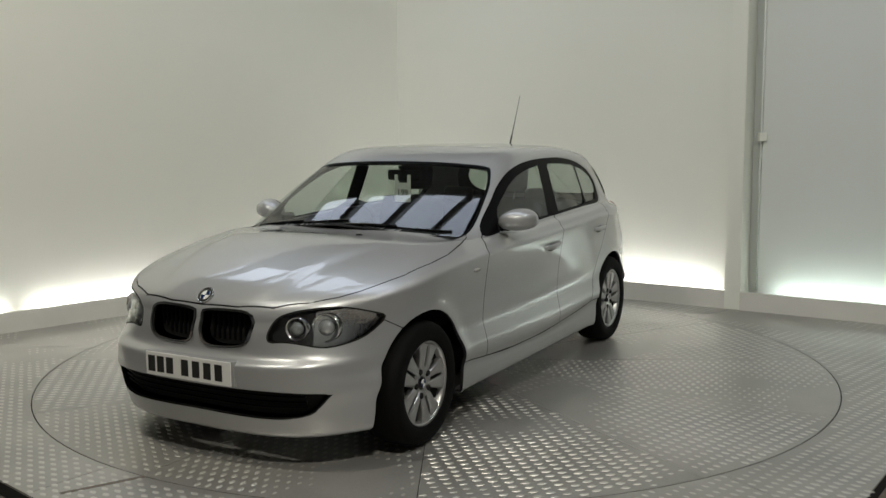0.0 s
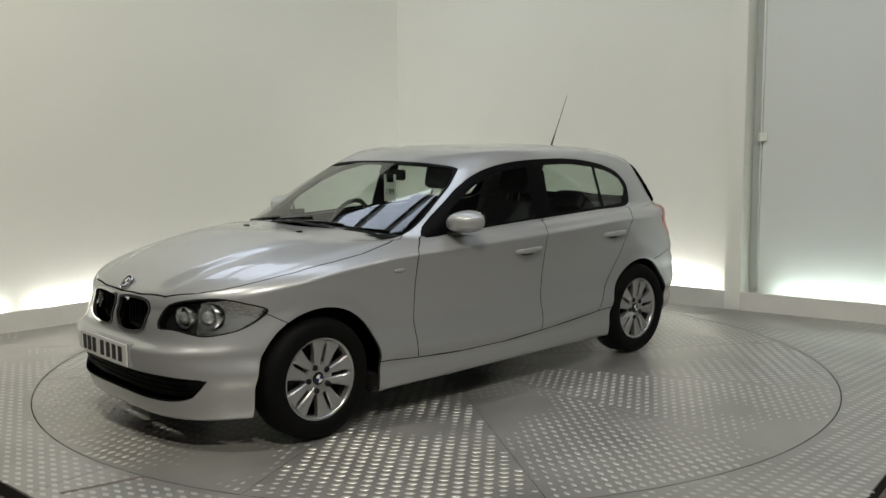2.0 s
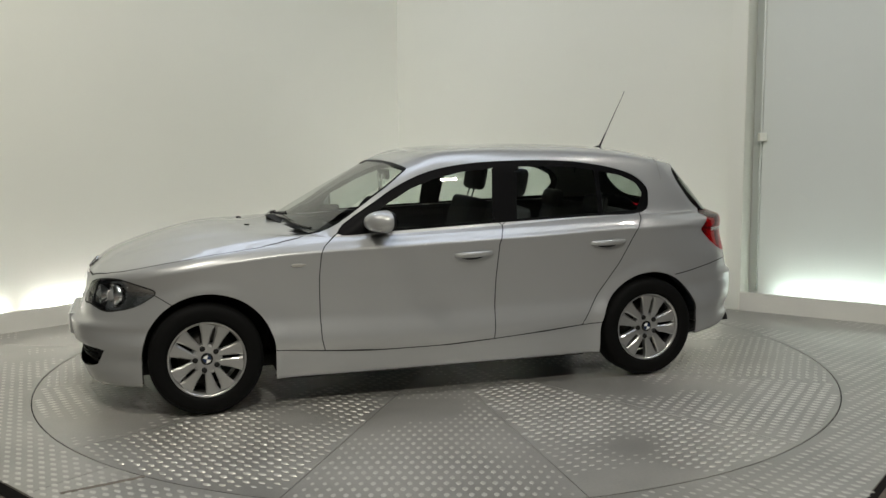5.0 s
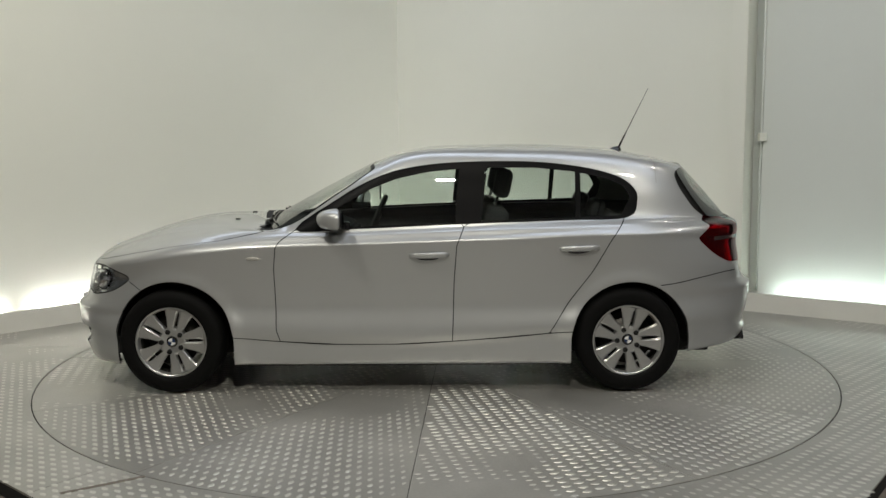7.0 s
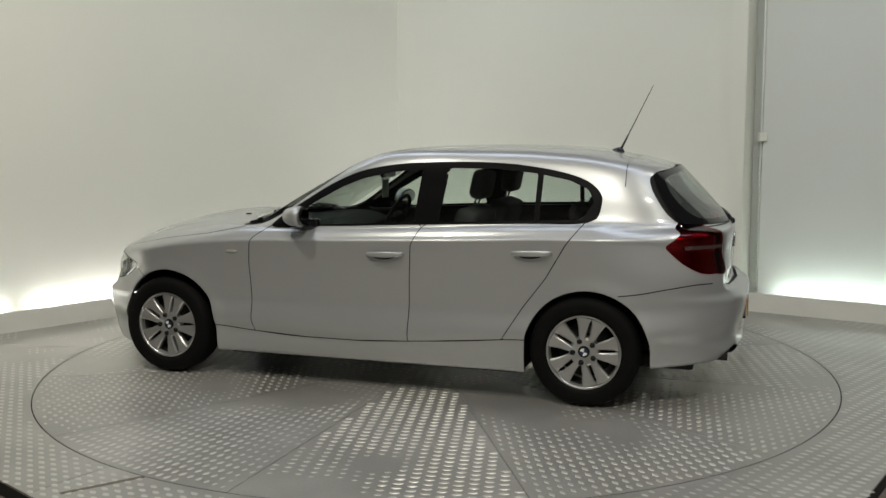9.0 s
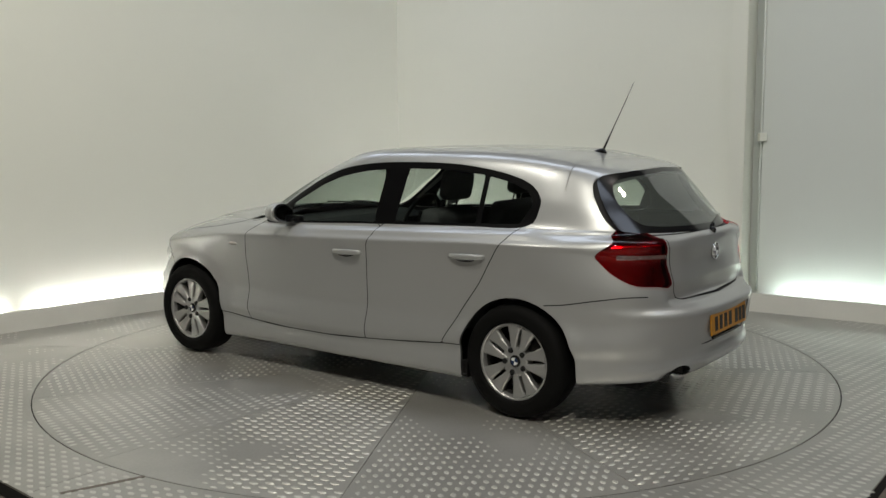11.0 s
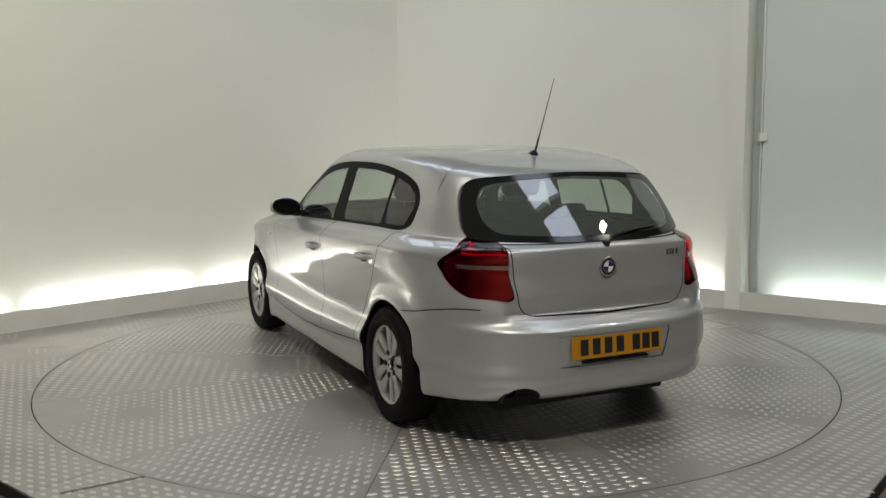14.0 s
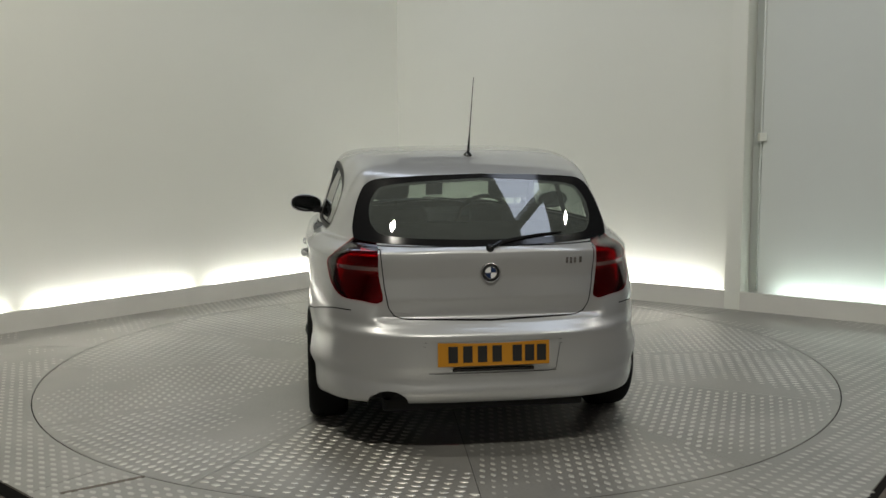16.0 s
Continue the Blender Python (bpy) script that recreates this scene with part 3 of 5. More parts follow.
# columns: x y z, normal, from the nose, from the tail
A = np.concatenate([G, NRM, SF[:, :, None], SR[:, :, None]], 2).reshape(-1, 8)
idx = np.arange(LV * CO).reshape(LV, CO)
q0, q1, q2, q3 = idx[:-1, :-1].ravel(), idx[:-1, 1:].ravel(), idx[1:, 1:].ravel(), idx[1:, :-1].ravel()
T = np.concatenate([np.stack([q0, q1, q2], 1), np.stack([q0, q2, q3], 1)])


def rounded(pts, n=6, closed=True):
    """A smooth outline through corner points."""
    p = [np.array(q, float) for q in pts]
    out, m = [], len(p)
    for i in range(m if closed else m - 1):
        a, b, c, d = (p[(i + k) % m] if closed else p[min(max(i + k, 0), m - 1)] for k in (-1, 0, 1, 2))
        for j in range(n):
            t = j / n
            out.append(0.5 * (2 * b + (c - a) * t + (2 * a - 5 * b + 4 * c - d) * t * t + (3 * b - a - 3 * c + d) * t ** 3))
    if not closed:
        out.append(p[-1])
    return np.array(out)


def dist(poly, x, y):
    """Signed distance to a closed outline: negative inside."""
    best = np.full(len(x), 1e9)
    odd = np.zeros(len(x), bool)
    for (ax, ay), (bx, by) in zip(poly, np.roll(poly, -1, 0)):
        ex, ey = bx - ax, by - ay
        t = np.clip(((x - ax) * ex + (y - ay) * ey) / max(ex * ex + ey * ey, 1e-12), 0, 1)
        best = np.minimum(best, (x - ax - t * ex) ** 2 + (y - ay - t * ey) ** 2)
        if ay != by:
            odd ^= ((ay > y) != (by > y)) & (x < ex * (y - ay) / (by - ay) + ax)
    return np.where(odd, -1, 1) * np.sqrt(best)


def cut(A, T, f):
    """Split triangles along f = 0."""
    f = np.where(np.abs(f) < 1e-6, 1e-6, f)
    s = f > 0
    st = s[T]
    n = st.sum(1)
    mix = (n > 0) & (n < 3)
    keep, extra, made, tris = T[~mix], [], {}, []

    def mid(i, j):
        k = (i, j) if i < j else (j, i)
        if k not in made:
            w = f[i] / (f[i] - f[j])
            made[k] = len(A) + len(extra)
            extra.append(A[i] + (A[j] - A[i]) * w)
        return made[k]

    for t in T[mix]:
        a, b, c = (int(v) for v in t)
        if s[b] == s[c]:
            pass
        elif s[a] == s[c]:
            a, b, c = b, c, a
        else:
            a, b, c = c, a, b
        ab, ac = mid(a, b), mid(a, c)
        tris += [(a, ab, ac), (ab, b, c), (ab, c, ac)]
    if extra:
        A = np.concatenate([A, np.array(extra)])
        T = np.concatenate([keep, np.array(tris)])
    return A, T


# outlines, in the car's own coordinates
DLO = rounded([(0.60, 0.955), (0.34, 1.14), (0.21, 1.215), (0.08, 1.272), (-0.05, 1.306), (-0.22, 1.330), (-0.41, 1.340), (-0.64, 1.342), (-0.83, 1.335),
               (-1.00, 1.317), (-1.175, 1.285), (-1.31, 1.24), (-1.385, 1.178), (-1.40, 1.115), (-1.338, 1.013), (-0.97, 1.000), (-0.31, 0.981), (0.28, 0.957)], 4)
FRONT_GLASS = np.array([(0.36, 1.075), (0.15, 1.19), (0.01, 1.243), (-0.18, 1.283), (-0.355, 1.297), (-0.325, 0.995), (0.30, 0.968), (0.40, 0.985)])
REAR_GLASS = np.array([(-0.52, 1.305), (-0.80, 1.302), (-1.035, 1.277), (-1.03, 1.018), (-0.48, 1.001)])
QUARTER = np.array([(-1.068, 1.270), (-1.22, 1.238), (-1.32, 1.192), (-1.357, 1.13), (-1.30, 1.028), (-1.06, 1.020)])
FRONT_DOOR = np.array([(0.60, 0.952), (0.68, 0.895), (0.702, 0.86), (0.715, 0.73), (0.712, 0.53), (0.708, 0.38), (0.69, 0.31), (0.35, 0.292), (0.02, 0.292), (-0.31, 0.308),
                       (-0.315, 0.42), (-0.322, 0.66), (-0.338, 0.87), (-0.38, 0.968), (-0.30, 1.05), (0.3, 1.05)])
REAR_DOOR = np.array([(-0.31, 0.308), (-0.315, 0.42), (-0.322, 0.66), (-0.338, 0.87), (-0.38, 0.968), (-0.5, 1.05), (-1.28, 1.06), (-1.315, 1.01), (-1.23, 0.90), (-1.12, 0.71), (-0.99, 0.54), (-0.87, 0.352), (-0.64, 0.33)])
BONNET = np.array([(2.0, -0.1), (1.945, 0.0), (1.938, 0.20), (1.905, 0.39), (1.828, 0.54), (1.748, 0.63), (1.66, 0.69), (1.56, 0.73), (1.42, 0.775), (1.2, 0.802), (1.03, 0.802), (0.82, 0.775), (0.70, 0.735), (0.60, 0.66), (0.78, 0.45), (0.87, 0.2), (0.89, -0.1)])
SCREEN = rounded([(-0.3, 0.995), (0.0, 0.995), (0.40, 0.98), (0.65, 0.945), (0.722, 0.955), (0.709, 1.065), (0.672, 1.19), (0.618, 1.282), (0.585, 1.305), (0.50, 1.318), (0.30, 1.330), (0.0, 1.335), (-0.3, 1.335)], 4)
HATCH = rounded([(-0.3, 0.985), (0.0, 0.985), (0.35, 0.99), (0.585, 1.0), (0.625, 1.03), (0.615, 1.12), (0.585, 1.21), (0.54, 1.268), (0.42, 1.293), (0.0, 1.308), (-0.3, 1.308)], 4)
HATCH_CLEAR = rounded([(-0.4, 1.012), (0.0, 1.012), (0.43, 1.022), (0.525, 1.055), (0.545, 1.13), (0.52, 1.205), (0.43, 1.258), (0.0, 1.287), (-0.4, 1.287)], 4)
TAILGATE = np.array([(-0.5, 0.985), (0.60, 0.985), (0.515, 0.97), (0.495, 0.80), (0.475, 0.705), (0.45, 0.668), (0.41, 0.653), (0.0, 0.645), (-0.5, 0.645)])
TAIL_LAMP = rounded([(0.535, 0.988), (0.522, 0.85), (0.505, 0.733), (0.61, 0.738), (0.728, 0.748), (0.824, 0.798), (0.874, 0.850), (0.899, 0.888), (0.862, 0.922), (0.80, 0.957), (0.735, 0.990), (0.665, 1.018), (0.62, 1.008)], 4)
HEAD_LAMP = rounded([(0.392, 0.588), (0.398, 0.66), (0.450, 0.709), (0.57, 0.735), (0.714, 0.741), (0.83, 0.718), (0.945, 0.681), (0.905, 0.632), (0.825, 0.590), (0.720, 0.567), (0.644, 0.561), (0.57, 0.573), (0.48, 0.586)], 4)
KIDNEY = rounded([(0.026, 0.68), (0.045, 0.700), (0.16, 0.707), (0.26, 0.704), (0.302, 0.682), (0.298, 0.62), (0.272, 0.574), (0.18, 0.557), (0.08, 0.557), (0.036, 0.585)], 4)
INTAKE = rounded([(-0.4, 0.376), (0.0, 0.376), (0.4, 0.379), (0.60, 0.371), (0.705, 0.362), (0.688, 0.335), (0.645, 0.295), (0.59, 0.262), (0.45, 0.243), (0.2, 0.244), (0.0, 0.246), (-0.4, 0.246)], 4)
PLATE_BAY = np.array([(-0.5, 0.565), (0.305, 0.565), (0.315, 0.555), (0.30, 0.415), (0.285, 0.405), (-0.5, 0.405)])
GAP = 0.0028


def arch(A, c, r):
    x, z = A[:, 0] - c[0], A[:, 2] - c[1]
    return np.where(A[:, 1] > 0.45, np.where(z > 0, np.hypot(x, z), np.abs(x)) - r, 1.0)


def f_farch(A): return arch(A, FA, AR[0])
def f_rarch(A): return arch(A, RA, AR[1])
def only(ok, f): return np.where(ok, f, 1.0)
def f_dlo(A): return only((A[:, 1] > 0.45) & (A[:, 2] > 0.9), dist(DLO, A[:, 0], A[:, 2]))
def f_fg(A): return only((A[:, 1] > 0.45) & (A[:, 2] > 0.9), dist(FRONT_GLASS, A[:, 0], A[:, 2]))
def f_rg(A): return only((A[:, 1] > 0.45) & (A[:, 2] > 0.9), dist(REAR_GLASS, A[:, 0], A[:, 2]))
def f_qg(A): return only((A[:, 1] > 0.45) & (A[:, 2] > 0.9), dist(QUARTER, A[:, 0], A[:, 2]))
def f_fd(A): return only((A[:, 1] > 0.6) & (A[:, 2] < 1.05), dist(FRONT_DOOR, A[:, 0], A[:, 2]))
def f_rd(A): return only((A[:, 1] > 0.6) & (A[:, 2] < 1.05), dist(REAR_DOOR, A[:, 0], A[:, 2]))
def f_bonnet(A): return only((A[:, 2] > 0.69) & (A[:, 0] > 0.5), dist(BONNET, A[:, 0], A[:, 1]))
def f_screen(A): return only((A[:, 0] > -0.1) & (A[:, 2] > 0.9), dist(SCREEN, A[:, 1], A[:, 2]) + np.where(A[:, 0] > 0.825, 0.2, 0))
def f_hatch(A): return only((A[:, 0] < -1.5) & (A[:, 2] > 0.9), dist(HATCH, A[:, 1], A[:, 2]))
def f_clear(A): return only((A[:, 0] < -1.5) & (A[:, 2] > 0.9), dist(HATCH_CLEAR, A[:, 1], A[:, 2]))
def f_gate(A): return only((A[:, 0] < -1.5) & (A[:, 2] < 1.1), dist(TAILGATE, A[:, 7], A[:, 2]))
def f_tl(A): return only((A[:, 0] < -1.4) & (A[:, 2] < 1.1), dist(TAIL_LAMP, A[:, 7], A[:, 2]))
def f_hl(A): return only((A[:, 0] > 1.3) & (A[:, 2] < 0.85), dist(HEAD_LAMP, A[:, 6], A[:, 2]))
def f_kid(A): return only((A[:, 0] > 1.7) & (A[:, 2] < 0.85), dist(KIDNEY, A[:, 1], A[:, 2]))
def f_intake(A): return only((A[:, 0] > 1.4) & (A[:, 2] < 0.6), dist(INTAKE, A[:, 6], A[:, 2]))
def f_bay(A): return only((A[:, 0] < -1.9) & (A[:, 2] < 0.7), dist(PLATE_BAY, A[:, 1], A[:, 2]))
def f_sill(A): return A[:, 2] - bend(A[:, 0], (-1.1, -0.87, -0.31, 0.02, 0.35, 0.69, 1.0), (0.368, 0.352, 0.308, 0.292, 0.292, 0.31, 0.338))
def f_rbump(A): return np.where(A[:, 0] < -1.5, A[:, 2] - bend(-A[:, 0], (1.5, 1.6, 1.78, 1.95, 2.2), (0.625, 0.635, 0.668, 0.69, 0.69)), 1.0)
def f_fbump(A): return np.where(A[:, 0] > 1.42, A[:, 2] - bend(A[:, 0], (1.42, 1.53, 1.62, 1.75, 2.2), (0.56, 0.628, 0.675, 0.70, 0.70)), 1.0)
def f_spoil(A): return np.where(A[:, 2] > 1.2, A[:, 0] + 1.52, 1.0)
def f_band(A): return np.where(A[:, 0] < -1.4, np.maximum(np.abs(A[:, 2] - 0.882) - 0.011, A[:, 7] - 0.79), 1.0)
def f_notch(A): return only((A[:, 0] < -1.85) & (A[:, 2] < 0.4), np.maximum(np.hypot((A[:, 1] - 0.48) / 1.25, (A[:, 2] - 0.252)) - 0.074, -1))
def f_seal(A): return f_screen(A) + 0.011


for fn in (f_farch, f_rarch, f_dlo, f_fg, f_rg, f_qg, f_screen, f_seal, f_hatch, f_clear, f_tl, f_hl, f_kid, f_intake, f_bay, f_notch):
    A, T = cut(A, T, fn(A))
for fn in (lambda A: f_kid(A) - 0.011, lambda A: only(f_hl(A) < 0.02, A[:, 6] - 0.60), lambda A: f_hl(A) + 0.007,
           lambda A: only(f_tl(A) < 0.01, A[:, 2] - 0.893), lambda A: only(f_tl(A) < 0.01, A[:, 2] - 0.871), lambda A: only(f_tl(A) < 0.01, A[:, 7] - 0.79)):
    A, T = cut(A, T, fn(A))
for fn in (f_fd, f_rd, f_bonnet, f_gate, f_sill, f_rbump, f_fbump, f_spoil):
    for g in (-GAP, GAP):
        A, T = cut(A, T, fn(A) + g)

C = A[T].mean(1)
who = np.full(len(T), "body_shell", dtype=object)
who[f_spoil(C) < 0] = "spoiler"
who[(np.abs(C[:, 0]) < 1.1) & (f_sill(C) < 0)] = "sill"
who[(C[:, 0] > 0.55) & (C[:, 2] < 0.94) & (f_sill(C) > 0)] = "fender"
who[(f_fbump(C) < 0) & (C[:, 0] > 1.3)] = "front_bumper"
who[(f_rbump(C) < 0) & (C[:, 0] < -1.3)] = "rear_bumper"
who[f_bonnet(C) < 0] = "bonnet"
who[f_gate(C) < 0] = "tailgate"
who[f_fd(C) < 0] = "front_door"
who[f_rd(C) < 0] = "rear_door"
shut = ((np.abs(f_fd(C)) < GAP) | (np.abs(f_rd(C)) < GAP) | (np.abs(f_bonnet(C)) < GAP) | (np.abs(f_gate(C)) < GAP)
        | ((np.abs(f_sill(C)) < GAP) & (np.abs(C[:, 0]) < 1.05)) | ((np.abs(f_rbump(C)) < GAP) & (C[:, 0] > -2.0) & (C[:, 1] > 0.5))
        | ((np.abs(f_fbump(C)) < GAP) & (C[:, 0] < 1.72)) | (np.abs(f_spoil(C)) < GAP))
who[shut] = "gap"
who[f_bay(C) < 0] = "plate_bay"
who[f_notch(C) < 0] = "notch"
who[f_kid(C) - 0.011 < 0] = "grille_frame"
who[f_kid(C) < 0] = "grille"
who[f_intake(C) < 0] = "intake"
who[f_hl(C) < 0] = "headlight"
who[np.abs(f_hl(C) + 0.0035) < 0.0035] = "lamp_rim"
who[f_tl(C) < 0] = "tail_lamp"
who[f_hatch(C) < 0] = "hatch_border"
who[f_clear(C) < 0] = "hatch_glass"
who[f_screen(C) < 0] = "seal"
who[f_seal(C) < 0] = "windscreen"
who[f_dlo(C) < 0] = "window_frame"
who[f_fg(C) < 0] = "front_glass"
who[f_rg(C) < 0] = "rear_glass"
who[f_qg(C) < 0] = "quarter_glass"
who[(f_farch(C) < 0) | (f_rarch(C) < 0)] = "arch"


def swept(ok, axis, bow=None, quart=None):
    """The one smooth sheet that runs through a pane: x from y, z (axis 0), or y from x, z (axis 1)."""
    v = A[np.unique(T[ok])]

    def terms(co):
        z = co[:, 2] - 1.1
        o = np.ones(len(z))
        if axis == 0:
            y = co[:, 1]
            return (np.stack([o, y * y, z, z * z, y * y * z, y ** 4], 1), np.stack([0 * o, 2 * y, 0 * o, 0 * o, 2 * y * z, 4 * y ** 3], 1),
                    np.stack([0 * o, 0 * o, o, 2 * z, y * y, 0 * o], 1))
        x = co[:, 0] + 0.3
        return (np.stack([o, x, z, x * x, x * z, z * z], 1), np.stack([0 * o, o, 0 * o, 2 * x, z, 0 * o], 1),
                np.stack([0 * o, 0 * o, o, 0 * o, x, 2 * z], 1))
    M, zz = terms(v)[0], 3 if axis == 0 else 5
    if bow is None:
        k = np.linalg.lstsq(M, v[:, axis], rcond=None)[0]
    else:
        fixed = {zz: bow} if quart is None else {zz: bow, 5: quart}
        free = [i for i in range(6) if i not in fixed]
        k = np.zeros(6)
        for i, value in fixed.items():
            k[i] = value
        k[free] = np.linalg.lstsq(M[:, free], v[:, axis] - M @ k, rcond=None)[0]

    def form(rows):
        f, fa, fz = (m @ k for m in terms(rows))
        co, no = rows[:, :3].copy(), np.empty((len(rows), 3))
        co[:, axis] = f
        no[:, axis], no[:, 1 - axis], no[:, 2] = 1, -fa, -fz
        no /= np.linalg.norm(no, axis=1, keepdims=True)
        return co, no * np.sign((no * rows[:, 3:6]).sum(1, keepdims=True))
    return form


def panel(name, ok, mat, parent, sides, inset=0.0, label="", also=None, form=None):
    """Part of the body surface as a mesh of its own; sides: "both" joins left and right, +1 or -1 takes one."""
    vs, ns, fs = [], [], []
    for s in ((1, -1) if sides == "both" else (sides,)):
        tri = T[ok | also] if also is not None and s < 0 else T[ok]
        used, inv = np.unique(tri, return_inverse=True)
        inv = inv.reshape(-1, 3)
        co, no = form(A[used]) if form else (A[used, :3], A[used, 3:6])
        co = co - no * inset
        b = len(vs) and len(np.concatenate(vs))
        vs.append(co * (1, s, 1))
        ns.append(no * (1, s, 1))
        # wind each face with its normal
        fn = np.cross(vs[-1][inv[:, 1]] - vs[-1][inv[:, 0]], vs[-1][inv[:, 2]] - vs[-1][inv[:, 0]])
        back = (fn * ns[-1][inv[:, 0]]).sum(1) < 0
        f = inv.copy()
        f[back] = f[back][:, ::-1]
        fs.append(f + b)
    vs, ns, fs = np.concatenate(vs), np.concatenate(ns), np.concatenate(fs)
    me = bpy.data.meshes.new(name)
    me.from_pydata(vs.tolist(), [], fs.tolist())
    me.materials.append(mat)
    me.shade_smooth()
    me.normals_split_custom_set_from_vertices(ns.tolist())
    ob = new(name, me)
    ob.parent = parent
    if label:
        ob["label"] = label
    return ob


is_ = lambda *n: np.isin(who, n)
HATCH_FORM = swept(is_("hatch_glass", "hatch_border"), 0, 0.22, 0.45)
SCREEN_FORM = swept(is_("windscreen"), 0, -0.45, -0.1)
SIDE_FORM = swept(is_("front_glass", "rear_glass", "quarter_glass"), 1, -0.40)
body = panel("body_shell", is_("body_shell"), PAINT, car, "both", label="silver roof, pillars and rear quarters")
bonnet = panel("bonnet", is_("bonnet"), PAINT, car, "both", label="long silver bonnet")
front_bumper = panel("front_bumper", is_("front_bumper"), PAINT, car, "both")
rear_bumper = panel("rear_bumper", is_("rear_bumper"), PAINT, car, "both", also=is_("notch"))
panel("plate_bay", is_("plate_bay"), PAINT, rear_bumper, "both", 0.005)
tailgate = panel("tailgate", is_("tailgate"), PAINT, car, "both")
spoiler = panel("spoiler", is_("spoiler"), PAINT, tailgate, "both")
panel("glass_border", is_("hatch_border"), BLACK, tailgate, "both", -0.002, "gloss black border of the rear window", form=HATCH_FORM)
panel("rear_window", is_("hatch_glass"), DARK_GLASS, tailgate, "both", -0.002, "tinted rear window", form=HATCH_FORM)
windscreen = panel("windscreen", is_("windscreen"), SCREEN_GLASS, car, "both", label="raked windscreen", form=SCREEN_FORM)
panel("seal", is_("seal"), SATIN, windscreen, "both", 0.001)
INNER = C[:, 2] > 1.02
panel("headliner", is_("body_shell", "spoiler") & INNER, HEADLINER, car, "both", 0.018, "pale grey headliner and pillar trim")
panel("lining", ~(is_("body_shell", "spoiler") & INNER) & is_("body_shell", "bonnet", "front_bumper", "rear_bumper", "tailgate", "spoiler", "fender", "sill", "gap", "front_door", "rear_door", "hatch_border", "seal", "plate_bay"),
      LINING, car, "both", 0.016, "dark inner lining")
DOORS = {}
for s in (1, -1):
    panel("fender", is_("fender"), PAINT, car, s)
    panel("sill", is_("sill"), PAINT, car, s)
    fd = DOORS["f", s] = panel("front_door", is_("front_door"), PAINT, car, s)
    rd = DOORS["r", s] = panel("rear_door", is_("rear_door"), PAINT, car, s)
    panel("window_frame", is_("window_frame"), SATIN, car, s, 0.002, "black window frames and centre pillar")
    panel("window", is_("front_glass"), GLASS, fd, s, 0.006, "tinted side glass", form=SIDE_FORM)
    panel("window", is_("rear_glass"), GLASS, rd, s, 0.006, "tinted side glass", form=SIDE_FORM)
    panel("window", is_("quarter_glass"), GLASS, rd, s, 0.006, "tinted side glass", form=SIDE_FORM)
    hl = panel("headlight", is_("headlight"), LENS, car, s, label="clear headlight with twin round reflectors")
    panel("lamp_rim", is_("lamp_rim"), MATT_BLACK, hl, s, 0.001, "black headlight surround")
    panel("housing", is_("headlight") & (C[:, 6] < 0.60), LAMP_BOWL, hl, s, 0.055, "smoked black inner housing")
    panel("indicator_reflector", is_("headlight") & (C[:, 6] >= 0.60), FACET, hl, s, 0.035, "bright faceted outer reflector")
    tl = panel("tail_lamp", is_("tail_lamp") & (f_band(C) > 0), RED, car, s, -0.003, "red tail lamp with a pale band")
    panel("pale_band", is_("tail_lamp") & (f_band(C) <= 0), RED_CLEAR, tl, s, -0.002, "pale clear band")
    panel("reflector", f_tl(C) < 0.035, LAMP_CELL, tl, s, 0.030, "bright faceted lamp reflector")
    panel("lamp_housing", f_tl(C) < 0.04, LINING, tl, s, 0.046)
    panel("band_reflector", is_("tail_lamp") & (f_band(C) <= 0), FACET, tl, s, 0.005, "chrome strip behind the pale band")
    gf = panel("grille_frame", is_("grille_frame"), CHROME, car, s, -0.006, "chrome kidney grille surround")
    panel("grille_back", is_("grille"), MATT_BLACK, gf, s, 0.06)
panel("intake_back", is_("intake"), MATT_BLACK, front_bumper, "both", 0.05, "black lower intake")


def on_body(x, z, s=1):
    """Half width of the body at x, z on the side."""
    m = (np.abs(G[:, :, 0] - x) < 0.06) & (np.abs(G[:, :, 2] - z) < 0.06) & (G[:, :, 1] > 0.3)
    q = G[m]
    d = np.hypot(q[:, 0] - x, q[:, 2] - z)
    i = np.argsort(d)[:4]
    return float(np.average(q[i, 1], weights=1 / (d[i] + 1e-3)))


def nose(y, z, tail=False):
    """x of the body's front (or tail) at y, z."""
    m = (np.abs(G[:, :, 1] - abs(y)) < 0.06) & (np.abs(G[:, :, 2] - z) < 0.06) & ((G[:, :, 0] < -1.3) if tail else (G[:, :, 0] > 1.3))
    q = G[m]
    d = np.hypot(q[:, 1] - abs(y), q[:, 2] - z)
    i = np.argsort(d)[:4]
    return float(np.average(q[i, 0], weights=1 / (d[i] + 1e-3)))


# wheels
WR = 0.306


